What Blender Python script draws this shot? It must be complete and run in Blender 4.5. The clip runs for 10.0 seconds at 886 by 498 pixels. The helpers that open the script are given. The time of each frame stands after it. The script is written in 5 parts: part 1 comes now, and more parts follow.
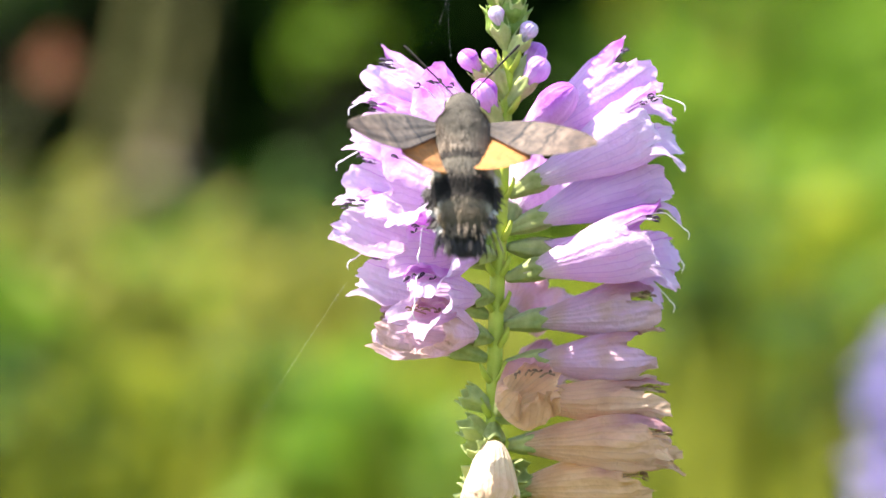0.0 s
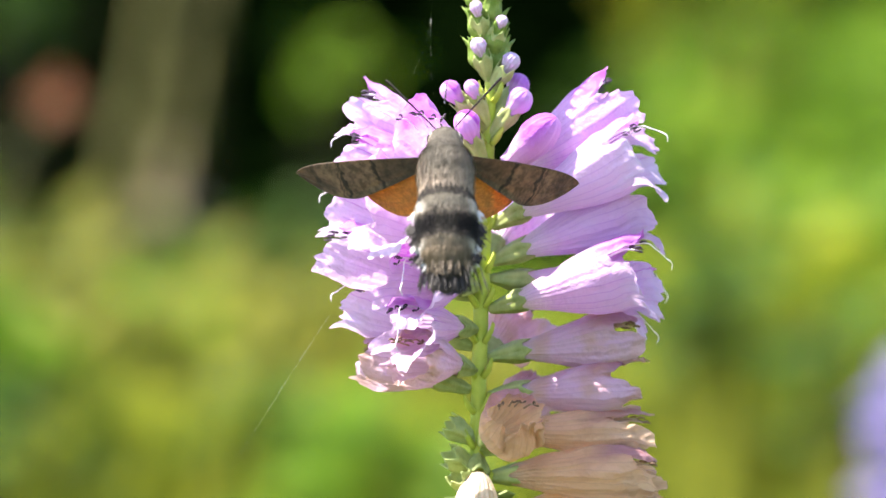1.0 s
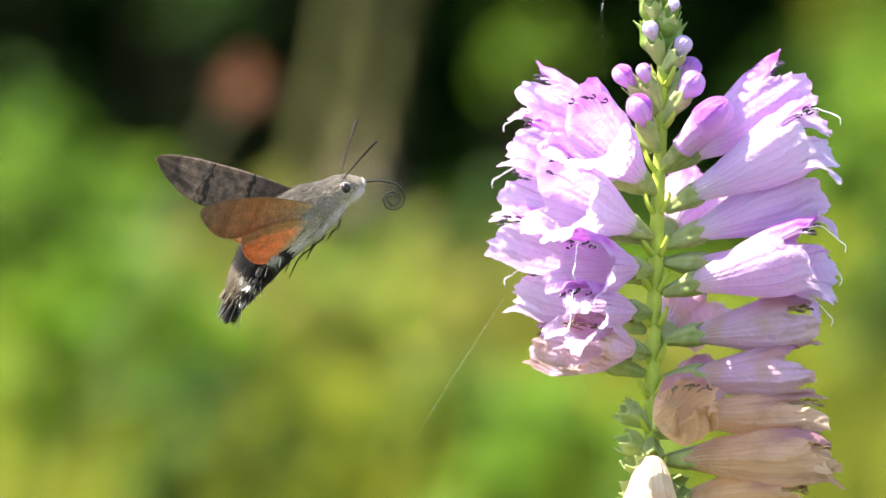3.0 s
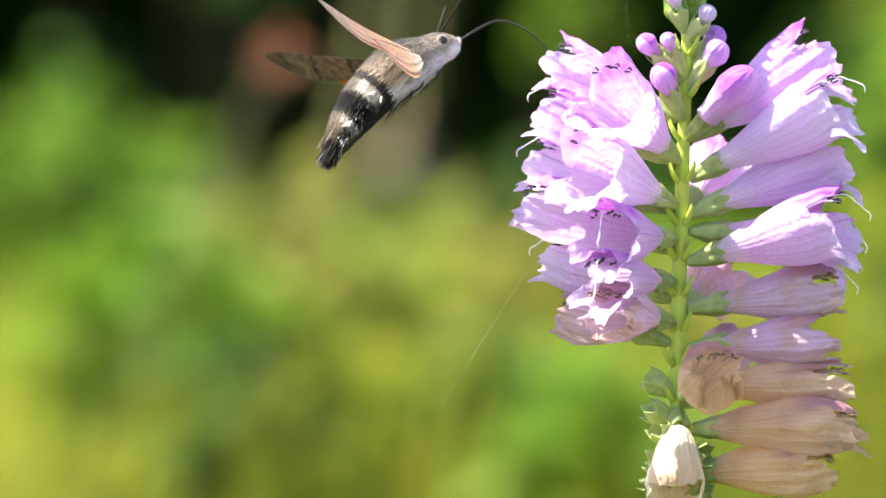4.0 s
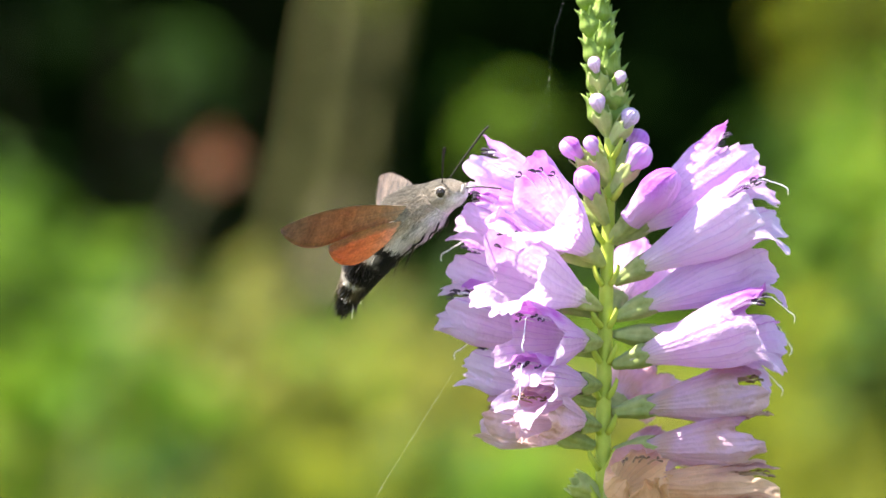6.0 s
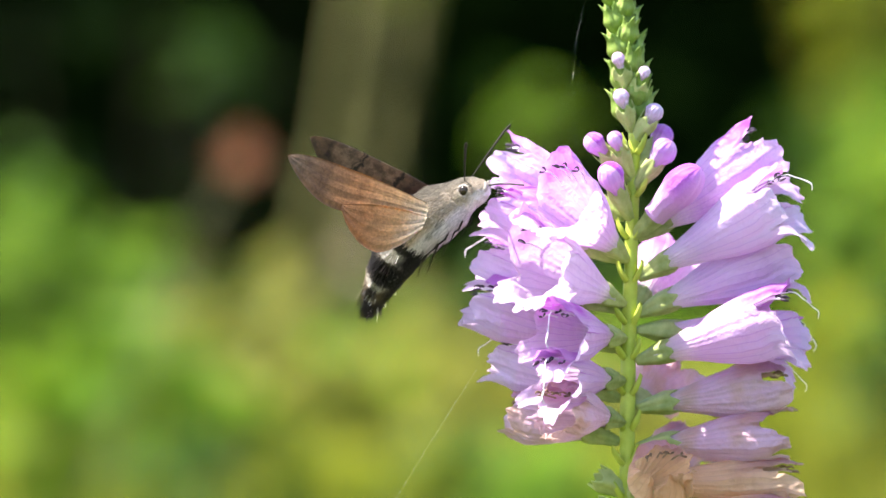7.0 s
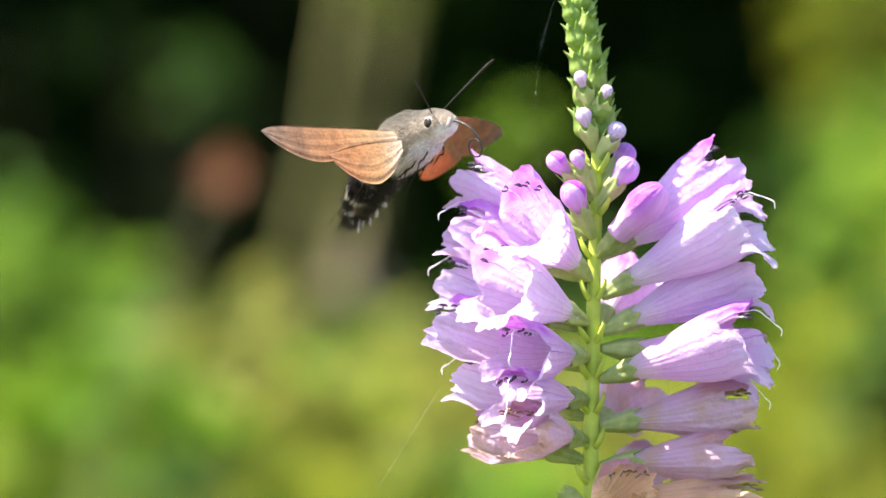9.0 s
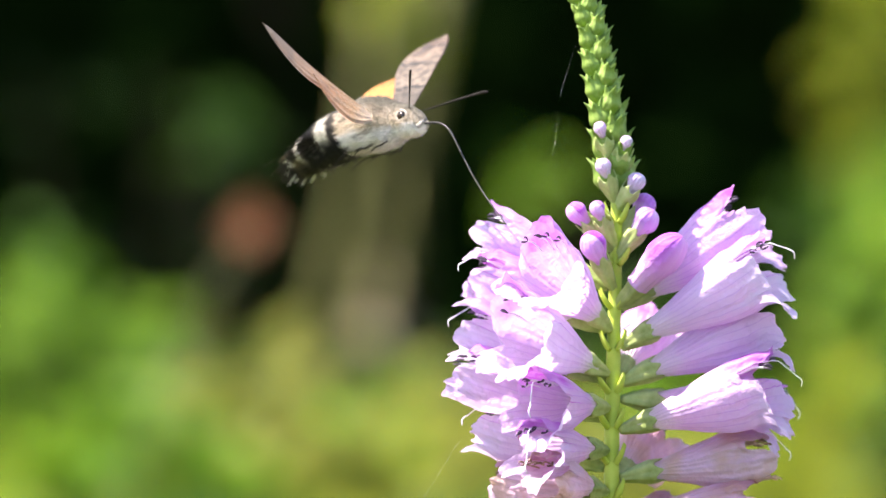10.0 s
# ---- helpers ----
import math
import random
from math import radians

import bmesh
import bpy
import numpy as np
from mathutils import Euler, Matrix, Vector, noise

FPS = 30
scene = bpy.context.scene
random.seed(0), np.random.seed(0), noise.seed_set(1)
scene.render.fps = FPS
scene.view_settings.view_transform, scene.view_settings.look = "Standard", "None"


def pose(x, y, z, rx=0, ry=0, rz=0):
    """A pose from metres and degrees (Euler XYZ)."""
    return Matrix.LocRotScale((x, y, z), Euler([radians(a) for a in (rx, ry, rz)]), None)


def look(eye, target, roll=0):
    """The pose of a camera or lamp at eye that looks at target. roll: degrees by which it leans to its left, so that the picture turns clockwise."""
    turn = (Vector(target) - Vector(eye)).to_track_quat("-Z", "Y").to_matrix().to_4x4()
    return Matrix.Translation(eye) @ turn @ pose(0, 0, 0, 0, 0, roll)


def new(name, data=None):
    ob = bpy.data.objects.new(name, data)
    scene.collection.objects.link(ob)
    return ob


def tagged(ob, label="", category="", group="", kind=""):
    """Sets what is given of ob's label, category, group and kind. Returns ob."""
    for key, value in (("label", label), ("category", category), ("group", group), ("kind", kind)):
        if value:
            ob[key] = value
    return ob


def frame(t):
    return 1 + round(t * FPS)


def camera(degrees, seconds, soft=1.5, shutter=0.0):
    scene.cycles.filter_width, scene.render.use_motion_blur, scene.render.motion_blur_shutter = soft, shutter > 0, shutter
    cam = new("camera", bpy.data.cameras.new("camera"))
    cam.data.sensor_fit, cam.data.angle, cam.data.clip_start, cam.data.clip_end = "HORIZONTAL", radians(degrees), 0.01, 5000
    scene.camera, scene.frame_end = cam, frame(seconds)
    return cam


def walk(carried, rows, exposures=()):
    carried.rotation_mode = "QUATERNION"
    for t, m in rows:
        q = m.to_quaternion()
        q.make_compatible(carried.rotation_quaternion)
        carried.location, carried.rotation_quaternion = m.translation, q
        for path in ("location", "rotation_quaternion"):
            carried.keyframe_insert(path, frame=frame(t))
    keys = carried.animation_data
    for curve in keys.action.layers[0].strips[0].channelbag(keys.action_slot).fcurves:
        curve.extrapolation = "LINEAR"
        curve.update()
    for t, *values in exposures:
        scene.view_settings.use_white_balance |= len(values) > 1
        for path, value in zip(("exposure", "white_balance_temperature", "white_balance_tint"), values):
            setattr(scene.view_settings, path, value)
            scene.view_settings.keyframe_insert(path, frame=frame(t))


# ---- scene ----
# One plant spike and a hovering hawk moth, filmed from 0.8 m with a long lens.
# The flowering part of the spike is centred on x = 0, y = 0, z = 1.0.
cam = camera(8.966, 10.0)
cam.data.dof.use_dof = True
cam.data.dof.focus_distance = 0.788
cam.data.dof.aperture_fstop = 18.0
PATH = [
    (0.0, pose(-0.00800, -0.800, 1.000, 90.000, -0.000, 0.000)),
    (0.5, pose(-0.00602, -0.800, 1.000, 90.137, 0.150, 0.020)),
    (1.0, pose(-0.00404, -0.800, 1.000, 90.320, 0.300, 0.115)),
    (1.5, pose(-0.00340, -0.800, 1.000, 90.199, 0.367, 0.414)),
    (2.0, pose(-0.00276, -0.800, 1.000, 90.434, 0.433, 0.833)),
    (2.5, pose(-0.00212, -0.800, 1.000, 90.476, 0.500, 1.276)),
    (3.0, pose(-0.00089, -0.800, 1.000, 90.175, 0.600, 2.097)),
    (3.2, pose(-0.00040, -0.800, 1.000, 90.107, 0.640, 2.372)),
    (4.3, pose(0.00231, -0.800, 1.000, 89.841, 0.860, 2.498)),
    (4.5, pose(0.00280, -0.800, 1.000, 90.179, 0.900, 2.404)),
    (4.7, pose(0.00299, -0.800, 1.000, 90.946, 0.960, 2.158)),
    (4.9, pose(0.00318, -0.800, 1.000, 91.371, 1.020, 2.025)),
    (5.0, pose(0.00328, -0.800, 1.000, 91.418, 1.050, 1.981)),
    (5.1, pose(0.00338, -0.800, 1.000, 91.432, 1.080, 2.029)),
    (5.3, pose(0.00357, -0.800, 1.000, 91.470, 1.140, 2.296)),
    (5.4, pose(0.00366, -0.800, 1.000, 90.902, 1.170, 2.457)),
    (5.5, pose(0.00376, -0.800, 1.000, 90.877, 1.200, 2.037)),
    (5.7, pose(0.00384, -0.800, 1.000, 90.932, 1.200, 1.929)),
    (6.8, pose(0.00431, -0.800, 1.000, 90.865, 1.200, 2.042)),
    (7.0, pose(0.00439, -0.800, 1.000, 90.880, 1.200, 2.207)),
    (7.5, pose(0.00460, -0.800, 1.000, 90.900, 1.200, 2.325)),
    (8.0, pose(0.00580, -0.800, 1.000, 90.868, 1.267, 2.116)),
    (8.5, pose(0.00700, -0.800, 1.000, 90.935, 1.333, 1.941)),
    (9.0, pose(0.00820, -0.800, 1.000, 91.066, 1.400, 2.109)),
    (9.5, pose(0.00880, -0.800, 1.000, 91.345, 1.450, 2.388)),
    (10.0, pose(0.00940, -0.800, 1.000, 91.588, 1.499, 2.398)),
]
walk(cam, PATH, [(0.0, 1.99, 6650, 14), (10.0, 1.99, 6650, 14)])

# ---- light ----
TO_SUN = Vector((-0.50, -0.09, 0.86)).normalized()
world = bpy.data.worlds.new("sky")
scene.world = world
world.use_nodes = True
wn = world.node_tree.nodes
sky = wn.new("ShaderNodeTexSky")
sky.sky_type = "NISHITA"
sky.sun_disc = False
sky.sun_elevation = math.asin(TO_SUN.z)
sky.sun_rotation = math.atan2(TO_SUN.x, TO_SUN.y)
wn["Background"].inputs["Strength"].default_value = 0.115
world.node_tree.links.new(sky.outputs["Color"], wn["Background"].inputs["Color"])
sun_data = bpy.data.lights.new("sun", "SUN")
sun_data.energy = 4.5
sun_data.angle = radians(0.5)
sun_data.color = (1.0, 0.935, 0.86)
sun = new("sun", sun_data)
sun.matrix_world = look(Vector((0, 0, 1)) + TO_SUN * 20, (0, 0, 1))


# ---- materials ----
def node_material(name):
    m = bpy.data.materials.new(name)
    m.use_nodes = True
    m.node_tree.nodes.clear()
    return m, m.node_tree.nodes, m.node_tree.links


def ramp(nodes, stops, interp="LINEAR"):
    r = nodes.new("ShaderNodeValToRGB")
    r.color_ramp.interpolation = interp
    els = r.color_ramp.elements
    while len(els) < len(stops):
        els.new(0.5)
    for e, (p, c) in zip(els, stops):
        e.position = p
        e.color = (*c, 1) if len(c) == 3 else c
    return r


def math_node(nodes, links, op, a, b=None, c=None, clamp=False):
    n = nodes.new("ShaderNodeMath")
    n.operation = op
    n.use_clamp = clamp
    for i, v in enumerate((a, b, c)):
        if v is None:
            continue
        if isinstance(v, (int, float)):
            n.inputs[i].default_value = v
        else:
            links.new(v, n.inputs[i])
    return n.outputs[0]


def mix_colour(nodes, links, fac, a, b, blend="MIX"):
    n = nodes.new("ShaderNodeMix")
    n.data_type = "RGBA"
    n.blend_type = blend
    for sock, v in ((n.inputs[0], fac), (n.inputs[6], a), (n.inputs[7], b)):
        if isinstance(v, (int, float)):
            sock.default_value = v
        elif isinstance(v, tuple):
            sock.default_value = (*v, 1)
        else:
            links.new(v, sock)
    return n.outputs[2]


def noise_tex(nodes, links, scale, detail=3.0, coord=None, rough=0.5):
    n = nodes.new("ShaderNodeTexNoise")
    n.inputs["Scale"].default_value = scale
    n.inputs["Detail"].default_value = detail
    n.inputs["Roughness"].default_value = rough
    if coord is not None:
        links.new(coord, n.inputs["Vector"])
    return n.outputs["Fac"]


def thin_sheet(nodes, links, colour, gloss_rough, see_through, bump=None, sheen=0.0, spec=0.35, through_tint=None):
    """Surface of a thin leaf or petal: scatters on both sides, with a faint gloss."""
    p = nodes.new("ShaderNodeBsdfPrincipled")
    p.inputs["Roughness"].default_value = gloss_rough
    p.inputs["Specular IOR Level"].default_value = spec
    p.inputs["Sheen Weight"].default_value = sheen
    t = nodes.new("ShaderNodeBsdfTranslucent")
    for sock in (p.inputs["Base Color"], t.inputs["Color"]):
        if isinstance(colour, tuple):
            sock.default_value = (*colour, 1)
        else:
            links.new(colour, sock)
    if through_tint is not None:
        links.new(mix_colour(nodes, links, 1.0, colour, through_tint, "MULTIPLY"), t.inputs["Color"])
    mix = nodes.new("ShaderNodeMixShader")
    mix.inputs[0].default_value = see_through
    links.new(p.outputs[0], mix.inputs[1])
    links.new(t.outputs[0], mix.inputs[2])
    if bump is not None:
        links.new(bump, p.inputs["Normal"])
        links.new(bump, t.inputs["Normal"])
    out = nodes.new("ShaderNodeOutputMaterial")
    links.new(mix.outputs[0], out.inputs[0])


def bump_node(nodes, links, height, strength, distance):
    b = nodes.new("ShaderNodeBump")
    b.inputs["Strength"].default_value = strength
    b.inputs["Distance"].default_value = distance
    links.new(height, b.inputs["Height"])
    return b.outputs[0]


def petal_material(name, base, middle, lip, vein, vein_amount, mottle, blotch, see_through=0.5):
    """Petal colour along the tube (u), with veins round it (v), a deeper hood and blotches."""
    m, n, l = node_material(name)
    uv = n.new("ShaderNodeUVMap")
    sep = n.new("ShaderNodeSeparateXYZ")
    l.new(uv.outputs[0], sep.inputs[0])
    u, v = sep.outputs[0], sep.outputs[1]
    along = ramp(n, [(0.0, base), (0.35, middle), (1.0, middle)])
    l.new(u, along.inputs[0])
    # hood: v runs from 0 to 1 round the tube, 0.25 is its top
    top = math_node(n, l, "ABSOLUTE", math_node(n, l, "SUBTRACT", v, 0.25))
    hood = ramp(n, [(0.0, (1, 1, 1)), (0.12, (0.8,) * 3), (0.21, (0, 0, 0))])
    l.new(top, hood.inputs[0])
    far = ramp(n, [(0.60, (0, 0, 0)), (0.80, (1, 1, 1))])
    l.new(u, far.inputs[0])
    info = n.new("ShaderNodeObjectInfo")
    fac = math_node(n, l, "MULTIPLY", hood.outputs[0], far.outputs[0])
    geo = n.new("ShaderNodeTexCoord")
    fine = noise_tex(n, l, 900, 4, geo.outputs["Object"], 0.6)
    broad = noise_tex(n, l, 190, 3, geo.outputs["Object"])
    fac = math_node(n, l, "MULTIPLY", fac, math_node(n, l, "MULTIPLY_ADD", broad, 2.6, 0.0), clamp=True)
    col = mix_colour(n, l, fac, along.outputs[0], lip)
    # veins
    wob = math_node(n, l, "MULTIPLY_ADD", broad, 0.03, v)
    wave = math_node(n, l, "SINE", math_node(n, l, "MULTIPLY", wob, 2 * math.pi * 26))
    line = ramp(n, [(0.78, (0, 0, 0)), (0.99, (1, 1, 1))])
    l.new(wave, line.inputs[0])
    col = mix_colour(n, l, math_node(n, l, "MULTIPLY", line.outputs[0], vein_amount), col, vein)
    spots = ramp(n, [(0.5, (0, 0, 0)), (0.72, (1, 1, 1))])
    l.new(broad, spots.inputs[0])
    col = mix_colour(n, l, math_node(n, l, "MULTIPLY", spots.outputs[0], mottle), col, blotch)
    # the lower lip pales towards its rim
    lip_far = ramp(n, [(0.72, (0, 0, 0)), (0.92, (1, 1, 1))])
    l.new(u, lip_far.inputs[0])
    below = ramp(n, [(0.30, (0, 0, 0)), (0.40, (1, 1, 1))])
    l.new(top, below.inputs[0])
    col = mix_colour(n, l, math_node(n, l, "MULTIPLY", math_node(n, l, "MULTIPLY", lip_far.outputs[0], below.outputs[0]), 0.6), col, blotch)
    hsv = n.new("ShaderNodeHueSaturation")
    l.new(math_node(n, l, "MULTIPLY_ADD", info.outputs["Random"], 0.02, 0.492), hsv.inputs["Hue"])
    l.new(math_node(n, l, "MULTIPLY_ADD", info.outputs["Random"], 0.3, 0.85), hsv.inputs["Saturation"])
    l.new(col, hsv.inputs["Color"])
    crease = noise_tex(n, l, 380, 3, geo.outputs["Object"], 0.6)
    height = math_node(n, l, "ADD", math_node(n, l, "MULTIPLY", wave, 0.16), fine)
    height = math_node(n, l, "MULTIPLY_ADD", crease, 2.3, height)
    thin_sheet(n, l, hsv.outputs[0], 0.5, see_through, bump_node(n, l, height, 0.55, 0.00045), 0.15)
    return m


def leaf_material(name, dark, light, scale, see_through=0.3, rough=0.5, bump_mm=0.2, by_island=False, spec=0.35):
    m, n, l = node_material(name)
    geo = n.new("ShaderNodeTexCoord")
    fac = noise_tex(n, l, scale, 4, geo.outputs["Object"], 0.6)
    fine = noise_tex(n, l, scale * 6, 3, geo.outputs["Object"])
    r = ramp(n, [(0.3, dark), (0.7, light)])
    if by_island:
        g = n.new("ShaderNodeNewGeometry")
        fac = math_node(n, l, "ADD", math_node(n, l, "MULTIPLY", fac, 0.45), math_node(n, l, "MULTIPLY", g.outputs["Random Per Island"], 0.55))
    l.new(fac, r.inputs[0])
    thin_sheet(n, l, r.outputs[0], rough, see_through, bump_node(n, l, fine, 0.4, bump_mm / 1000), 0.0, spec)
    return m


def plain_material(name, dark, light, scale, rough, metal=0.0, bump_mm=0.1, spec=0.4):
    m, n, l = node_material(name)
    geo = n.new("ShaderNodeTexCoord")
    fac = noise_tex(n, l, scale, 4, geo.outputs["Object"], 0.6)
    r = ramp(n, [(0.3, dark), (0.7, light)])
    l.new(fac, r.inputs[0])
    p = n.new("ShaderNodeBsdfPrincipled")
    l.new(r.outputs[0], p.inputs["Base Color"])
    p.inputs["Roughness"].default_value = rough
    p.inputs["Metallic"].default_value = metal
    p.inputs["Specular IOR Level"].default_value = spec
    l.new(bump_node(n, l, fac, 0.5, bump_mm / 1000), p.inputs["Normal"])
    out = n.new("ShaderNodeOutputMaterial")
    l.new(p.outputs[0], out.inputs[0])
    return m


PETAL = petal_material("lilac_petal", (0.86, 0.84, 0.72), (0.74, 0.52, 0.78), (0.58, 0.20, 0.68), (0.52, 0.27, 0.65), 0.42, 0.45, (0.77, 0.61, 0.82), 0.46)
PETAL_FADED = petal_material("fading_petal", (0.78, 0.68, 0.76), (0.74, 0.51, 0.68), (0.50, 0.26, 0.40), (0.50, 0.30, 0.50), 0.3, 0.6, (0.62, 0.40, 0.26), 0.42)
PETAL_DRY = petal_material("withered_petal", (0.90, 0.62, 0.42), (0.91, 0.62, 0.40), (0.60, 0.32, 0.38), (0.48, 0.27, 0.18), 0.25, 0.45, (0.62, 0.36, 0.20), 0.58)
PETAL_CREAM = petal_material("dried_cream_petal", (0.78, 0.66, 0.52), (0.80, 0.66, 0.52), (0.70, 0.48, 0.36), (0.55, 0.36, 0.26), 0.4, 0.35, (0.66, 0.46, 0.34), 0.3)
BUD = petal_material("bud_petal", (0.80, 0.62, 0.78), (0.72, 0.42, 0.76), (0.44, 0.08, 0.58), (0.60, 0.32, 0.72), 0.3, 0.3, (0.82, 0.62, 0.86), 0.3)
BUD_PALE = petal_material("pale_bud_petal", (0.74, 0.68, 0.74), (0.74, 0.60, 0.80), (0.66, 0.45, 0.76), (0.7, 0.6, 0.8), 0.2, 0.2, (0.85, 0.82, 0.86), 0.3)
STEM_GREEN = leaf_material("stem_green", (0.40, 0.50, 0.055), (0.58, 0.66, 0.11), 260, 0.12, 0.45, 0.15)
CALYX = leaf_material("calyx_green", (0.21, 0.29, 0.07), (0.50, 0.56, 0.22), 420, 0.25, 0.55, 0.15)
CALYX_PALE = leaf_material("pale_calyx_green", (0.36, 0.44, 0.13), (0.60, 0.66, 0.28), 420, 0.3, 0.55, 0.15)
TIP_GREEN = leaf_material("spike_tip_green", (0.13, 0.24, 0.03), (0.34, 0.46, 0.10), 420, 0.25, 0.5, 0.15)
WHITE_STYLE = plain_material("white_filament", (0.75, 0.70, 0.76), (0.85, 0.82, 0.86), 700, 0.5)
ANTHER = plain_material("dark_anther", (0.02, 0.014, 0.03), (0.09, 0.06, 0.10), 1500, 0.6)
ANTHER_DRY = plain_material("dry_anther", (0.08, 0.05, 0.03), (0.25, 0.15, 0.10), 1500, 0.7)
DRY_STYLE = plain_material("dry_filament", (0.30, 0.20, 0.13), (0.48, 0.36, 0.26), 700, 0.7)
SILK = plain_material("spider_silk", (0.7, 0.7, 0.7), (0.9, 0.9, 0.9), 500, 0.3)


# ---- building helpers ----
def mesh_data(name, verts, faces, mats, uvs=None, index=None, smooth=True):
    me = bpy.data.meshes.new(name)
    me.from_pydata([tuple(v) for v in verts], [], faces)
    for mat in mats if isinstance(mats, (list, tuple)) else [mats]:
        me.materials.append(mat)
    if uvs is not None:
        layer = me.uv_layers.new(name="UVMap")
        at = np.empty(len(me.loops), dtype=np.int32)
        me.loops.foreach_get("vertex_index", at)
        layer.data.foreach_set("uv", np.asarray(uvs, dtype=np.float32)[at].ravel())
    if index is not None:
        me.polygons.foreach_set("material_index", index)
    me.polygons.foreach_set("use_smooth", [smooth] * len(me.polygons))
    me.update()
    return me


def part(name, data, parent, label="", m=None):
    ob = new(name, data)
    ob.parent = parent
    if m is not None:
        ob.matrix_basis = m
    if label:
        ob["label"] = label
    return ob


def thing(name, at, label, category, group="", kind=""):
    ob = new(name)
    ob.location = at
    ob.empty_display_size = 0.01
    return tagged(ob, label, category, group, kind)


def grid_faces(rows, cols, closed=True, start=0):
    out = []
    for i in range(rows - 1):
        for j in range(cols if closed else cols - 1):
            a, b = start + i * cols + j, start + i * cols + (j + 1) % cols
            out.append((a, b, b + cols, a + cols))
    return out


def tube(points, radii, sides=10, cap=True):
    """Vertices and faces of a round rod along points."""
    pts = [Vector(p) for p in points]
    verts, faces = [], []
    ref = Vector((0.31, 0.87, 0.38))
    for i, p in enumerate(pts):
        d = (pts[min(i + 1, len(pts) - 1)] - pts[max(i - 1, 0)]).normalized()
        a = d.cross(ref).normalized()
        b = d.cross(a)
        for k in range(sides):
            w = 2 * math.pi * k / sides
            verts.append(p + (a * math.cos(w) + b * math.sin(w)) * radii[i])
    faces = grid_faces(len(pts), sides)
    if cap:
        faces.append(tuple(range(sides))[::-1])
        faces.append(tuple(range(len(verts) - sides, len(verts))))
    return verts, faces


def joined(pieces):
    """Several (verts, faces) as one."""
    verts, faces, index = [], [], []
    for k, (v, f, m) in enumerate(pieces):
        n = len(verts)
        verts += list(v)
        faces += [tuple(i + n for i in q) for q in f]
        index += [m] * len(f)
    return verts, faces, index


def smooth_line(points, n):
    """n points along a smooth curve through the given ones."""
    p = np.array(points, float)
    out = []
    for k in np.linspace(0, len(p) - 1, n):
        i = min(int(k), len(p) - 2)
        t = k - i
        a, b, c, d = p[max(i - 1, 0)], p[i], p[i + 1], p[min(i + 2, len(p) - 1)]
        out.append(0.5 * (2 * b + (c - a) * t + (2 * a - 5 * b + 4 * c - d) * t * t + (3 * b - a - 3 * c + d) * t ** 3))
    return out


def spot(u, w, y=0.0):
    """A place on the spike, in millimetres: u to the right, w up, y away."""
    return Vector((u / 1000, y / 1000, 1.0 + w / 1000))


def aim(base, tip, roll=0.0):
    """Pose with its x axis from base to tip and its z axis upwards."""
    x = (Vector(tip) - Vector(base)).normalized()
    y = Vector((0, 0, 1)).cross(x)
    y = Vector((0, 1, 0)) if y.length < 1e-3 else y.normalized()
    z = x.cross(y)
    m = Matrix((x, y, z)).transposed().to_4x4()
    return Matrix.Translation(base) @ m @ Matrix.Rotation(radians(roll), 4, "X")


# ---- the flowering spike ----
def ease(a, b, x):
    k = min(1.0, max(0.0, (x - a) / (b - a)))
    return k * k * (3 - 2 * k)


def corolla_radius(q, throat, pinch, puff=1.0):
    """Radius of the tube at q, the share of its length."""
    k = min(1.0, max(0.0, q) / 0.68) ** puff
    r = throat * (0.23 + 0.77 * (0.75 * k + 0.25 * ease(0.0, 1.0, k)))
    return r * (1 - pinch * ease(0.68, 0.98, q))


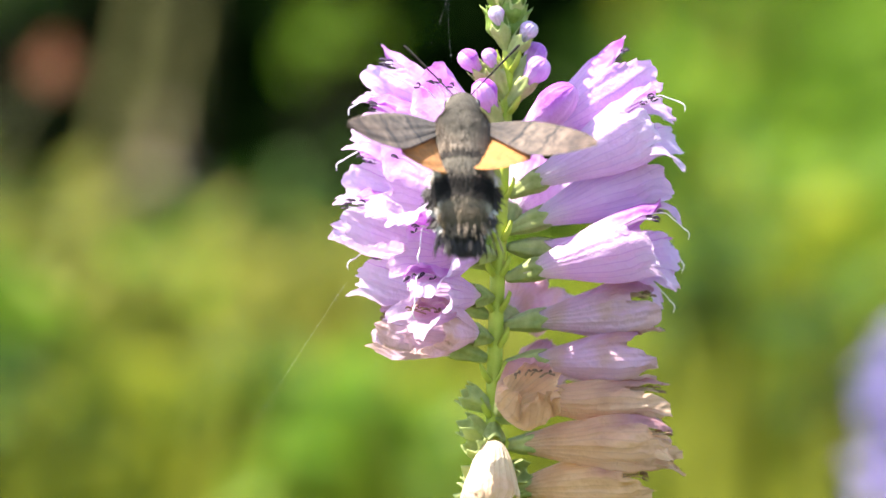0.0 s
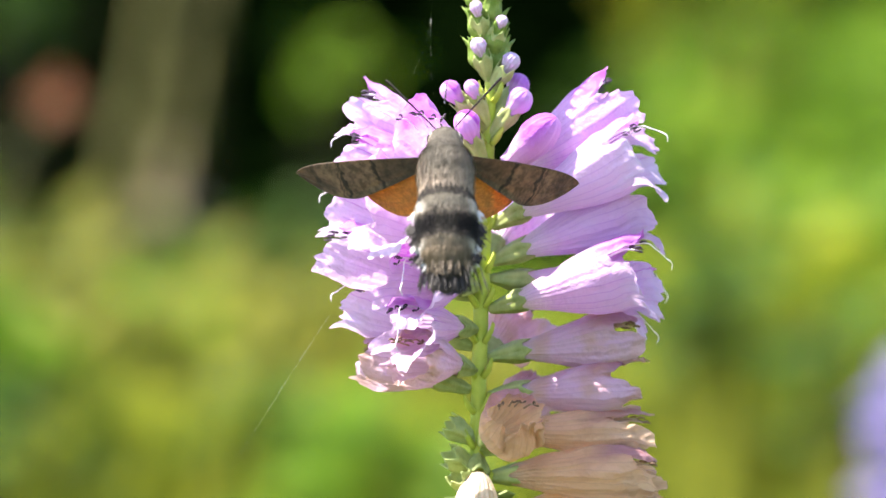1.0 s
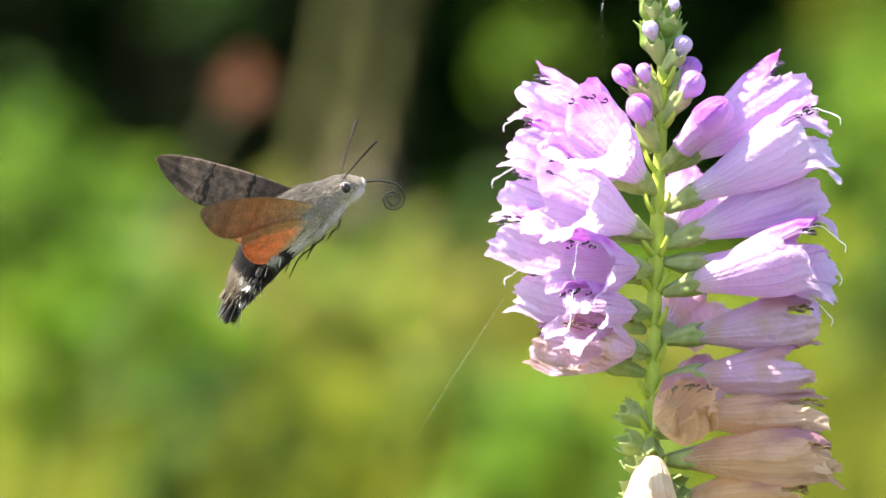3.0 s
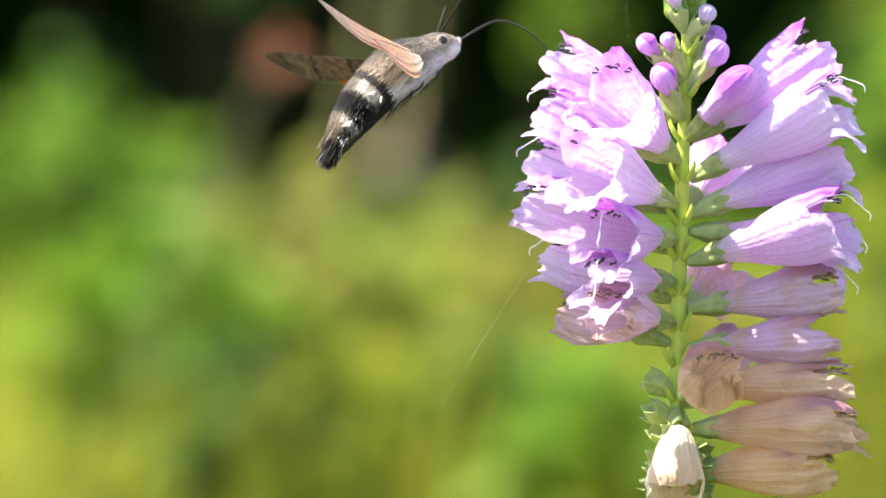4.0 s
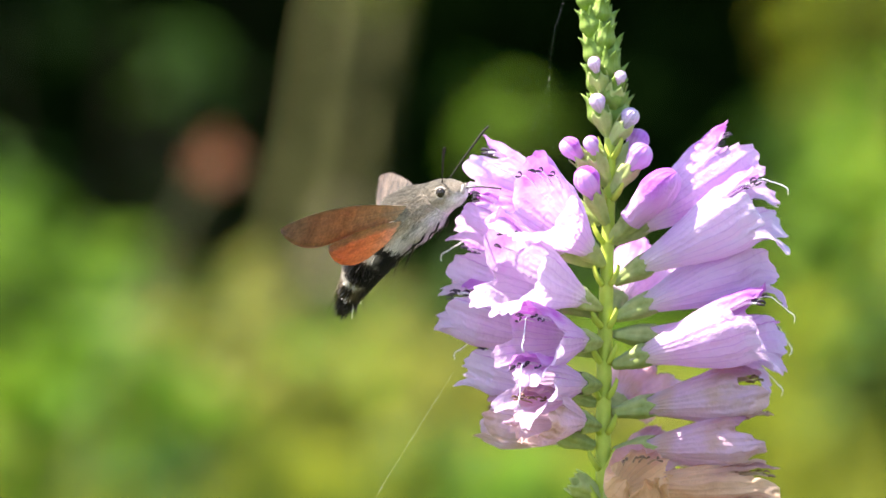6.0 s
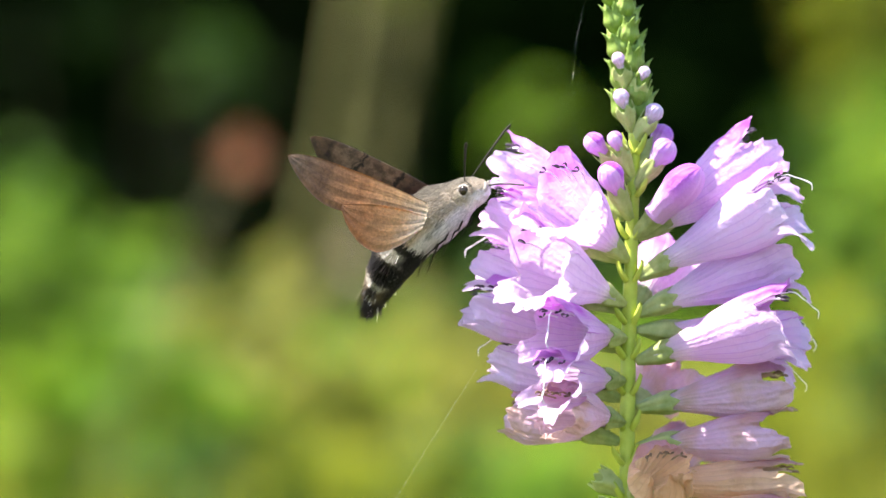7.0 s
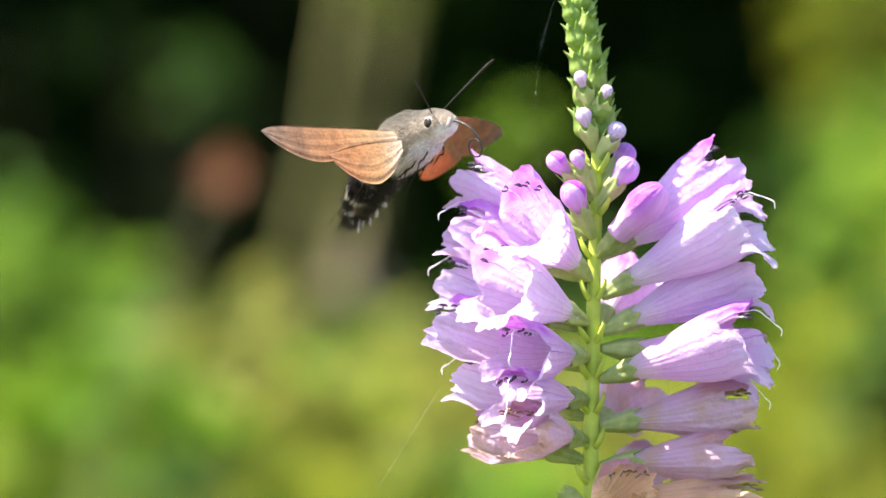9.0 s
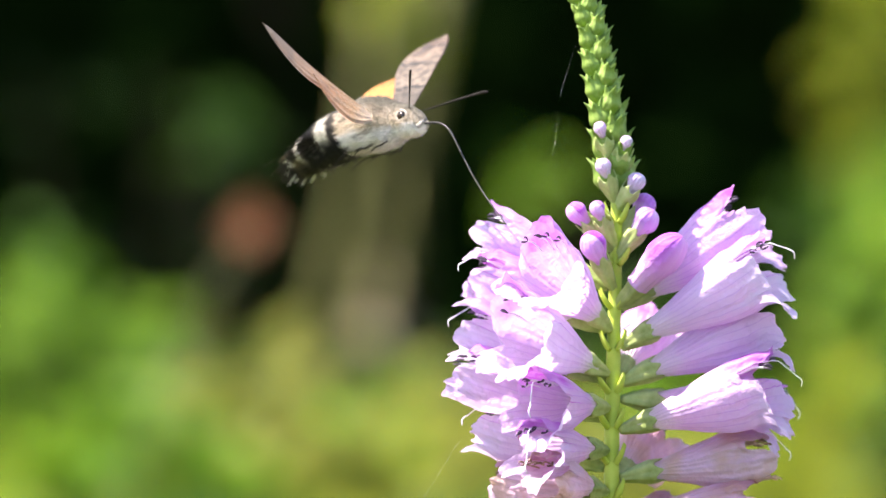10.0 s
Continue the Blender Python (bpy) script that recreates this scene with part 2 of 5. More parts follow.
def corolla(seed, length, throat, droop, open_up, crumple, hood=1.0, flare=1.0, pinch=0.12, puff=1.0, arch=60):
    """An inflated tube along +x that ends in a narrow arched hood (towards +z) and a lower lip of three curled lobes, in millimetres."""
    rows, cols = 60, 96
    rng = random.Random(seed)
    off = Vector((rng.uniform(0, 90), rng.uniform(0, 90), rng.uniform(0, 90)))
    lean = rng.uniform(-0.12, 0.12)
    notch = 0.74
    hood_half, lobe_gap = radians(arch), radians(75)
    curl_most = radians(100)
    peak = rng.uniform(-0.05, 0.12)
    verts, uvs = [], []
    for i in range(rows):
        s = i / (rows - 1)
        for j in range(cols):
            th = 2 * math.pi * j / cols
            a = th - 0.5 * math.pi
            a = abs(math.atan2(math.sin(a), math.cos(a)))
            b = math.pi - a
            in_hood = a < hood_half
            if in_hood:
                rim = notch + 0.23 * hood * max(0.0, math.cos(0.5 * math.pi * a / hood_half)) ** 0.42
            else:
                lobe = abs(math.cos(math.pi * b / lobe_gap)) ** 0.55 * (1 - ease(math.pi - hood_half - radians(32), math.pi - hood_half, b))
                rim = notch + 0.05 * (1 - ease(radians(60), math.pi - hood_half, b)) + 0.15 * lobe
            rim *= 1 + 0.03 * crumple * noise.noise(Vector((math.cos(th) * 3, math.sin(th) * 3, off.z)))
            q = s * rim
            up, side = math.sin(th + lean * s), math.cos(th + lean * s)
            e = max(0.0, q - notch)
            r = corolla_radius(min(q, notch + 0.4 * e) if not in_hood else q, throat, pinch, puff)
            belly = 1 + 0.16 * math.sin(math.pi * min(1, max(0, (q - 0.12) / 0.75)))
            pleat = 1 + (0.03 + 0.05 * crumple) * math.sin(5 * th + off.x) * q + (0.02 + 0.03 * crumple) * math.sin(11 * th + off.y + 4 * q) * q
            x = q * length
            y = r * side * pleat
            z = r * up * pleat * (belly if up < 0 else 1.0)
            if in_hood:
                t = e / 0.23
                y *= 1 - 0.22 * t
                z += length * e * (0.08 + 0.50 * open_up) - throat * 0.34 * ease(0.35, 1.0, t) * (1 - open_up) + throat * peak * ease(0.75, 1.0, t) * (1 - ease(0.0, radians(24), a))
            else:
                arc = e * length * (1.15 + 0.2 * flare)
                bow = max(0.02, flare * curl_most * e / 0.2)
                x = min(q, notch) * length + arc * math.sin(bow) / bow
                spread = arc * (1 - math.cos(bow)) / bow
                y += spread * side
                z += spread * up
                if flare < 0:
                    y *= 1 + 0.5 * flare * e / 0.2
                    z -= 1.5 * flare * throat * e / 0.2 * max(0.0, -up)
            z -= droop * length * q * q * 0.22
            p = Vector((x * 0.16, y * 0.26, z * 0.26)) + off
            lip = ease(0.62, 1.0, s)
            k = crumple * (0.16 + 0.34 * lip) * throat * 0.24
            d = noise.noise_vector(p * 1.1) * k + noise.noise_vector(p * 2.7) * k * 0.55 + noise.noise_vector(p * 6.5) * k * (0.22 + (0.0 if in_hood else 0.35) * lip)
            frill = throat * ease(0.88, 1.0, s) * (0.03 if in_hood else 0.09) * math.sin(th * 13 + off.x + 6 * noise.noise(p * 2)) * (0.5 + 0.5 * crumple)
            verts.append((Vector((x, y, z)) + d + Vector((frill * 0.8, frill * side, frill * up))) / 1000)
            uvs.append((s, j / cols))
    return verts, grid_faces(rows, cols), uvs


def calyx_shape(seed, length, wide, teeth=5):
    """A bell with pointed teeth along +x, a little thick at its rim."""
    rng = random.Random(seed)
    cols, rows = 40, 12
    verts = []
    tooth = [rng.uniform(0.75, 1.15) for _ in range(teeth)]
    for layer in (1.0, 0.9):
        for i in range(rows):
            s = i / (rows - 1)
            for j in range(cols):
                th = 2 * math.pi * j / cols
                f = (j / cols * teeth) % 1
                k = tooth[int(j / cols * teeth) % teeth]
                point = max(0.0, 1 - abs(f - 0.5) * 2.6) * k
                x = length * s * (0.80 + 0.22 * point)
                r = wide * (0.34 + 0.70 * min(1.0, s * 1.25) ** 0.85) * layer
                r *= 1 + 0.06 * math.cos(th * teeth) + 0.22 * max(0, s - 0.75) * point
                r += 0.08 * wide * noise.noise(Vector((x * 0.6, math.cos(th) * 2 + seed, math.sin(th) * 2)))
                verts.append(Vector((x, r * math.cos(th), r * math.sin(th))) / 1000)
    n = rows * cols
    faces = grid_faces(rows, cols) + [f[::-1] for f in grid_faces(rows, cols, start=n)]
    for j in range(cols):
        a, b = (rows - 1) * cols + j, (rows - 1) * cols + (j + 1) % cols
        faces.append((a, b, b + n, a + n))
    faces.append(tuple(range(cols))[::-1])
    return verts, faces


def stamen_shape(reach, side, height, curl, seed):
    """A short filament with an open, two-lobed anther at its end."""
    rng = random.Random(seed)
    pts = smooth_line([(reach * 0.8, side * 0.8, height * 0.9), (reach * 0.92, side, height), (reach, side * 1.05, height - curl)], 8)
    v, f = tube([Vector(p) / 1000 for p in pts], [0.00013] * 8, 6)
    e = Vector(pts[-1])
    pieces = [(v, f, 0)]
    spin = Matrix.Rotation(rng.uniform(-0.9, 0.9), 3, "X") @ Matrix.Rotation(rng.uniform(-0.6, 0.6), 3, "Z")
    for k in (-1, 1):
        line = smooth_line([Vector((-0.1, 0, 0)), Vector((0.25, 0.30 * k, 0.1)), Vector((0.75, 0.42 * k, 0.0)), Vector((1.0, 0.2 * k, -0.25))], 8)
        v2, f2 = tube([(e + spin @ Vector(p)) / 1000 for p in line], [0.00004, 0.00010, 0.00014, 0.00016, 0.00015, 0.00013, 0.00010, 0.00005], 7)
        pieces.append((v2, f2, 1))
    return joined(pieces)


def pistil_shape(reach, height, drop, side=0.0):
    pts = smooth_line([(reach * 0.6, 0, height * 0.7), (reach * 0.92, side * 0.5, height * 0.8), (reach * 1.0, side, height * 0.55 - drop * 0.4), (reach * 1.05, side * 1.4, height * 0.3 - drop)], 12)
    v, f = tube([Vector(p) / 1000 for p in pts], [0.00008] * 8 + [0.00007, 0.00007, 0.00007, 0.00006], 7)
    e = Vector(pts[-2])
    fork = smooth_line([e, e + Vector((0.6, 0.1, -0.9)), e + Vector((0.2, 0.2, -1.8))], 6)
    v2, f2 = tube([Vector(p) / 1000 for p in fork], [0.00010, 0.00010, 0.00009, 0.00008, 0.00007, 0.00004], 6)
    return joined([(v, f, 0), (v2, f2, 0)])


plant = thing("obedient_plant", (0, 0, 0), "tall green spike of lilac tubular flowers, withered ones below", "flowering plant")

STEM = [(-1.2, -1000, 0), (-1.0, -500, 0), (-1.0, -120, 0), (-1.2, -60, 0), (-0.9, -35, 0), (-0.8, -21, 0), (-0.3, -5, 0), (0.5, 12, 0), (1.2, 27, 0), (0.7, 34, 0.5), (-0.4, 43, 1), (-1.7, 52, 1.5), (-3.4, 57, 2), (-6.2, 66, 2.5)]


def stem_at(w):
    for a, b in zip(STEM, STEM[1:]):
        if a[1] <= w <= b[1]:
            k = (w - a[1]) / (b[1] - a[1])
            return (a[0] + (b[0] - a[0]) * k, a[2] + (b[2] - a[2]) * k)
    return STEM[-1][0], STEM[-1][2]


def build_stem():
    """A four-sided stem with rounded ribs."""
    line = smooth_line([(u, y, w) for u, w, y in STEM], 150)
    verts = []
    for p in line:
        w = p[2]
        r = 0.98 if w < 0 else 0.98 - 0.6 * min(1, w / 62)
        r *= 1.0 + (0.8 if w < -100 else 0.0)
        for k in range(20):
            th = 2 * math.pi * k / 20
            q = r * (1 + 0.10 * abs(math.cos(2 * th)) ** 0.7)
            verts.append(spot(p[0] + q * math.cos(th), w, p[1] + q * math.sin(th)))
    faces = grid_faces(len(line), 20) + [tuple(range(len(verts) - 20, len(verts)))]
    part("stem", mesh_data("stem", verts, faces, STEM_GREEN), plant, "square yellow-green stem")


build_stem()


def flower(seed, w, mouth, length, throat=4.6, roll=0, droop=0.35, open_up=0.5, crumple=0.6, flare=1.0, hood=1.0,
           mat=PETAL, calyx=CALYX, stamens=True, pistil=0.0, dry=False, label="", calyx_mm=6.3, pinch=0.20, puff=1.0, arch=60):
    """One flower: w is the height of its node on the stem, mouth the centre of its opening (u, w, y)."""
    su, sy = stem_at(w)
    end = spot(*mouth)
    root = spot(su, w, sy)
    root += (end - root).normalized() * 0.0012
    m = aim(root, end, roll)
    v, f, uv = corolla(seed, length, throat, droop, open_up, crumple, hood, flare, pinch, puff, arch)
    tube_start = 0.0030
    shift = Matrix.Translation((tube_start, 0, 0))
    v = [shift @ p for p in v]
    ob = part("flower", mesh_data("corolla", v, f, mat, uv), plant, label, m)
    cv, cf = calyx_shape(seed, calyx_mm, 1.62)
    part("calyx", mesh_data("calyx", cv, cf, calyx), ob, "green toothed calyx")
    if stamens:
        rng = random.Random(seed + 5)
        for k in range(4):
            side = (k - 1.5) * throat * 0.30 + rng.uniform(-0.3, 0.3)
            x = rng.uniform(0.82, 0.92)
            high = corolla_radius(x, throat, pinch) * (0.86 - 0.10 * abs(k - 1.5)) + length * (x - 0.74) * (0.08 + 0.50 * open_up) - droop * length * x * x * 0.22 - 0.9
            sv, sf, si = stamen_shape(length * x, side, high, rng.uniform(0.0, 0.5), seed * 7 + k)
            part("stamen", mesh_data("stamen", sv, sf, [DRY_STYLE if dry else WHITE_STYLE, ANTHER_DRY if dry else ANTHER], index=si), ob, "white stamen with dark anther", shift)
    if pistil:
        pv, pf, pi = pistil_shape(length, throat * 0.8 - droop * length * 0.1, pistil, 0.6)
        part("pistil", mesh_data("pistil", pv, pf, WHITE_STYLE), ob, "white forked style", shift)
    return ob


FADE = "pale lilac flower turning brown at its lips"
DRY = "withered tan flower, crumpled"
# right-hand ranks, from the top
flower(11, 12.5, (19.2, 25.4, 5), 21.5, 5.2, droop=0.1, open_up=0.5, roll=-14, pinch=0.1)
flower(12, 7.0, (20.6, 17.8, -4), 23.5, 4.6, droop=0.05, open_up=0.5, roll=-6, pistil=0.6)
flower(13, 2.0, (22.0, 11.2, 2), 22.5, 4.5, droop=0.1, open_up=0.45, roll=-8, pistil=1.4)
flower(14, 0.3, (22.5, -1.0, 7), 22.5, 3.9, droop=0.1, open_up=0.3, roll=-4, pistil=1.5)
flower(15, -4.5, (20.6, 1.6, -5), 22.5, 4.8, droop=0.1, open_up=0.5, roll=4, pistil=1.6)
flower(16, -11.0, (20.6, -7.6, 1), 20.0, 3.9, droop=0.1, open_up=0.1, pinch=0.35, crumple=0.9, flare=0.2, hood=0.8, mat=PETAL_FADED, dry=True, pistil=1.5, label=FADE)
flower(17, -16.5, (21.0, -14.4, 0), 19.5, 3.8, droop=0.15, open_up=0.0, pinch=0.3, crumple=0.8, flare=0.0, hood=0.5, mat=PETAL_FADED, dry=True, stamens=False, label=FADE)
flower(18, -22.0, (20.6, -20.2, 0), 21.0, 3.3, droop=0.35, open_up=0.25, pinch=0.3, crumple=1.7, flare=0.3, hood=0.9, mat=PETAL_DRY, dry=True, label=DRY, puff=0.6)
flower(19, -28.0, (21.5, -26.0, -2), 22.5, 3.9, droop=0.35, open_up=0.1, pinch=0.45, crumple=1.8, flare=0.3, hood=0.8, mat=PETAL_DRY, dry=True, label=DRY, puff=0.6)
flower(20, -34.5, (19.0, -32.0, 1), 18.5, 4.2, droop=0.4, open_up=0.0, pinch=0.4, crumple=1.6, flare=-0.1, hood=0.5, mat=PETAL_DRY, dry=True, label=DRY, puff=0.6)
# ranks that face the viewer
flower(31, 9.5, (-10.0, 20.6, -15), 18.0, 4.9, droop=0.1, open_up=0.7, roll=8, flare=1.15, hood=1.05, pinch=0.0, calyx=CALYX_PALE, arch=82)
flower(32, 3.5, (-14.0, 11.2, -15), 19.0, 5.2, droop=0.1, open_up=0.75, roll=14, flare=1.0, hood=1.15, pinch=0.0, calyx=CALYX_PALE, arch=84)
flower(33, -1.0, (-9.8, 0.4, -14.5), 16.5, 4.2, droop=0.15, open_up=0.6, roll=4, flare=0.9, hood=0.9, pinch=0.05, pistil=2.5, calyx=CALYX_PALE, arch=82)
flower(34, -7.0, (-10.6, -5.8, -14.5), 16.5, 3.9, droop=0.15, open_up=0.5, roll=4, flare=0.8, hood=0.85, pinch=0.08, pistil=4.0, arch=82)
flower(35, -13.0, (-10.0, -10.0, -13), 15.0, 4.0, droop=0.2, open_up=0.2, roll=5, pinch=0.15, crumple=1.3, flare=0.1, hood=0.8, mat=PETAL_FADED, dry=True, label=FADE, arch=80)
flower(36, -23.5, (4.8, -19.0, -13), 12.5, 4.7, droop=0.2, open_up=0.1, pinch=0.15, crumple=1.0, flare=-0.5, hood=0.75, mat=PETAL_DRY, dry=True, label=DRY, calyx_mm=5, puff=0.7)
flower(37, -23.5, (-1.1, -34.0, -5), 12.5, 4.0, droop=0.0, open_up=0.0, pinch=0.5, crumple=1.0, flare=0.1, hood=0.3, mat=PETAL_CREAM, stamens=False, label="dried cream flower hanging down", calyx_mm=3.5, puff=0.5)
# left-hand rank
flower(51, 15.5, (-17.6, 25.6, 4), 18.0, 3.7, droop=0.1, open_up=0.5, roll=10, hood=1.2, flare=0.5)
flower(52, 9.5, (-19.0, 19.4, -1), 18.5, 4.4, droop=0.2, open_up=0.1, roll=10, flare=0.4, pistil=1.2)
flower(53, 2.5, (-21.0, 12.2, 3), 19.5, 4.2, droop=0.2, open_up=0.1, roll=10, pistil=1.4, flare=0.4)
flower(54, -3.0, (-21.0, 5.6, -2), 20.5, 4.4, droop=0.2, open_up=-0.1, roll=10, flare=0.0, hood=0.7)
flower(55, -10.0, (-18.6, -2.0, 2), 17.0, 3.9, droop=0.2, open_up=0.2, roll=10, pistil=1.5, flare=0.3)
flower(56, -16.0, (-14.6, -10.8, 0), 14.0, 3.8, droop=0.2, open_up=0.0, roll=10, mat=PETAL_FADED, flare=0.1, dry=True, label=FADE)
# between the ranks, behind the stem
flower(61, 2.0, (5.0, 11.0, 15), 16.0, 4.4, droop=0.3)
flower(62, -12.0, (4.5, -6.0, 14), 14.0, 4.2, droop=0.3, mat=PETAL_FADED, label=FADE)
flower(63, -22.0, (6.5, -16.0, 10), 12.0, 3.6, droop=0.3, mat=PETAL_FADED, crumple=1.0, label=FADE)


def bud(seed, w, end, size, mat=BUD, calyx=CALYX_PALE, calyx_mm=5.5, calyx_wide=1.35, long=1.15, base=0.55):
    """A closed bud: a rounded, slightly creased knob out of its calyx. end: centre of the knob."""
    su, sy = stem_at(w)
    root, tip = spot(su, w, sy), spot(*end)
    m = aim(root, tip)
    reach = (tip - root).length * 1000
    verts, uvs = [], []
    rows, cols = 22, 32
    for i in range(rows):
        s = i / (rows - 1)
        for j in range(cols):
            th = 2 * math.pi * j / cols
            k = (base + (1 - base) * ease(0.0, 0.6, s)) * max(0.0, 1 - max(0.0, (s - 0.5) / 0.5) ** 2.4) ** 0.5
            r = size * k * (1 + 0.05 * math.cos(th * 2 + seed) + 0.05 * noise.noise(Vector((s * 3, math.cos(th), math.sin(th) + seed))))
            r *= 1 - 0.07 * math.exp(-((th - 4.4) * 5) ** 2)
            r *= 1 + 0.07 * ease(0.52, 0.60, s + 0.06 * math.sin(th)) * ease(-0.5, 0.1, math.sin(th))
            x = reach + size * long * (2.1 * s - 1.25)
            verts.append(Vector((x, r * math.cos(th), r * math.sin(th))) / 1000)
            uvs.append((0.40 + 0.60 * s, 0.25 + 0.5 * (j / cols - 0.25)))
    ob = part("bud", mesh_data("bud", verts, grid_faces(rows, cols), mat, uvs), plant, "", m)
    cv, cf = calyx_shape(seed, max(3.5, reach * 0.86), calyx_wide)
    part("calyx", mesh_data("calyx", cv, cf, calyx), ob)
    return ob


bud(1, 21.0, (-4.5, 26.8, -2.0), 1.55)
bud(2, 21.5, (-1.5, 27.2, -3.5), 1.15)
bud(3, 15.5, (-2.2, 22.0, -4.5), 1.9, long=1.3)
bud(4, 22.0, (5.2, 27.8, 2.5), 1.6)
bud(5, 20.0, (5.4, 25.4, -2.0), 1.9)
bud(6, 13.0, (7.8, 20.2, -4.0), 2.7, calyx=CALYX, calyx_mm=6.5, calyx_wide=1.65, long=1.75, base=0.68)
bud(7, 28.0, (-0.5, 33.2, -2.5), 1.15, BUD_PALE)
bud(8, 27.0, (4.2, 31.0, -1.5), 1.25, BUD_PALE)
bud(9, 33.0, (-0.8, 38.6, -2.5), 0.95, BUD_PALE)
bud(10, 31.5, (2.9, 36.6, -2.0), 0.9, BUD_PALE)


def closed_calyx(seed, length, wide, teeth=5):
    """A plump closed calyx along +x: an urn with ribs and a crown of short pointed teeth."""
    rng = random.Random(seed)
    cols, rows = 30, 16
    tooth = [rng.uniform(0.7, 1.2) for _ in range(teeth)]
    verts = []
    for i in range(rows):
        s = i / (rows - 1)
        for j in range(cols):
            th = 2 * math.pi * j / cols
            f = (j / cols * teeth) % 1
            point = max(0.0, 1 - abs(f - 0.5) * 2.4) * tooth[int(j / cols * teeth) % teeth]
            body = 0.42 + 0.58 * ease(0.0, 0.55, s) - 0.34 * ease(0.62, 0.92, s)
            r = wide * body * (1 + 0.09 * math.cos(th * teeth * 2)) + wide * 0.16 * point * ease(0.86, 1.0, s)
            x = length * s * (0.84 + 0.24 * point * ease(0.75, 1.0, s))
            r += 0.06 * wide * noise.noise(Vector((x * 0.8, math.cos(th) * 2 + seed, math.sin(th) * 2)))
            verts.append(Vector((x, r * math.cos(th), r * math.sin(th))) / 1000)
    inner = [Vector((length * 0.72, 0, 0)) / 1000]
    n = len(verts)
    faces = grid_faces(rows, cols) + [tuple(range(cols))[::-1]]
    faces += [((rows - 1) * cols + j, (rows - 1) * cols + (j + 1) % cols, n) for j in range(cols)]
    return verts + inner, faces


def green_calyces():
    """Closed calyces in four ranks up to the tip of the spike, and empty ones below."""
    rng = random.Random(8)
    w, k = 29.0, 0
    while w < 63.5:
        su, sy = stem_at(w)
        size = 1.0 - 0.42 * (w - 29) / 35
        for side in (0, 1):
            th = radians(38 + 90 * (k % 2) + 180 * side + rng.uniform(-8, 8))
            out = 2.35 * size
            end = spot(su + out * math.cos(th), w + 5.0 * size, sy + out * math.sin(th))
            v, f = closed_calyx(100 + k * 2 + side, 6.0 * size, 1.85 * size)
            part("calyx", mesh_data("calyx", v, f, TIP_GREEN), plant, "", aim(spot(su, w, sy), end, rng.uniform(0, 70)))
        w += 2.3 * size
        k += 1
    # tip of the spike
    su, sy = stem_at(63)
    v, f = closed_calyx(77, 4.0, 1.0)
    part("calyx", mesh_data("calyx", v, f, TIP_GREEN), plant, "", aim(spot(su, 63, sy), spot(su - 1.4, 69, sy)))
    for i, (w, u, dw, y, mat) in enumerate(((-27, -6.2, 3.0, -2, CALYX_PALE), (-30, -5.2, 4.0, -4, CALYX_PALE), (-34, -4.5, 3.0, -3, CALYX_PALE), (-36, -6.0, 1.5, 0, CALYX),
                                            (-24, 6.0, 2.0, -3, CALYX), (-32, 6.0, 1.0, -4, CALYX), (-38, 5.0, 3.0, -3, CALYX), (-23, -5.5, 3.0, -1, CALYX_PALE))):
        su, sy = stem_at(w)
        v, f = calyx_shape(200 + i, 5.6, 1.7)
        part("calyx", mesh_data("calyx", v, f, mat), plant, "", aim(spot(su, w, sy), spot(u, w + dw, y), 30 * i))


def bracts():
    """Small pointed bracts at the nodes."""
    rng = random.Random(3)
    for k, w in enumerate((-30, -24, -19, -14, -9, -4, 1, 7, 13, 19, 25)):
        su, sy = stem_at(w)
        for side in (-1, 1):
            root = spot(su + side * 0.7, w, sy - 0.7)
            tip = spot(su + side * 3.6, w + 2.6 + rng.uniform(-0.6, 0.8), sy - 2.5 + rng.uniform(-1, 1))
            verts, faces = [], []
            n = 9
            for layer in (0.00012, -0.00012):
                for i in range(n):
                    s = i / (n - 1)
                    half = 0.0007 * math.sin(math.pi * (0.25 + 0.75 * s)) ** 0.9
                    for j in (-1, -0.5, 0, 0.5, 1):
                        verts.append(Vector((s * 0.0030, j * half, 0.0012 * s * s + 0.0004 * abs(j) + layer)))
            faces = grid_faces(n, 5, False) + [q[::-1] for q in grid_faces(n, 5, False, n * 5)]
            rim = [i * 5 for i in range(n)] + [(n - 1) * 5 + j for j in range(1, 5)] + [i * 5 + 4 for i in range(n - 2, -1, -1)] + [3, 2, 1]
            for a, b in zip(rim, rim[1:] + rim[:1]):
                faces.append((a, b, b + n * 5, a + n * 5))
            part("bract", mesh_data("bract", verts, faces, STEM_GREEN), plant, "", aim(root, tip))


green_calyces()
bracts()


def thread(points, label, thick=0.0000018, knot=0.0):
    pts = smooth_line(points, 14)
    v, f = tube([spot(p[0], p[1], p[2]) for p in pts], [thick + knot, thick + knot * 0.8] + [thick] * 12, 6)
    tagged(new("spider_thread", mesh_data("spider_thread", v, f, SILK)), label, "spider thread", "threads on the spike")


thread([(-21.6, -4.7, -3), (-27.5, -13.6, -3), (-34.5, -24.5, -4)], "fine pale spider thread slanting from a flower lip", 0.000006)
thread([(-7.1, 36.8, -4), (-8.1, 33, -4), (-9.8, 28.8, -6)], "fine pale spider thread between the flowers", knot=0.000025)
thread([(-3.9, 50.6, -1), (-6.3, 43, -3), (-7.1, 36.8, -4)], "fine pale spider thread from the green tip")
thread([(-7.1, 36.8, -4), (-7.2, 31, -5), (-6.8, 26, -6)], "fine pale spider thread between the flowers")


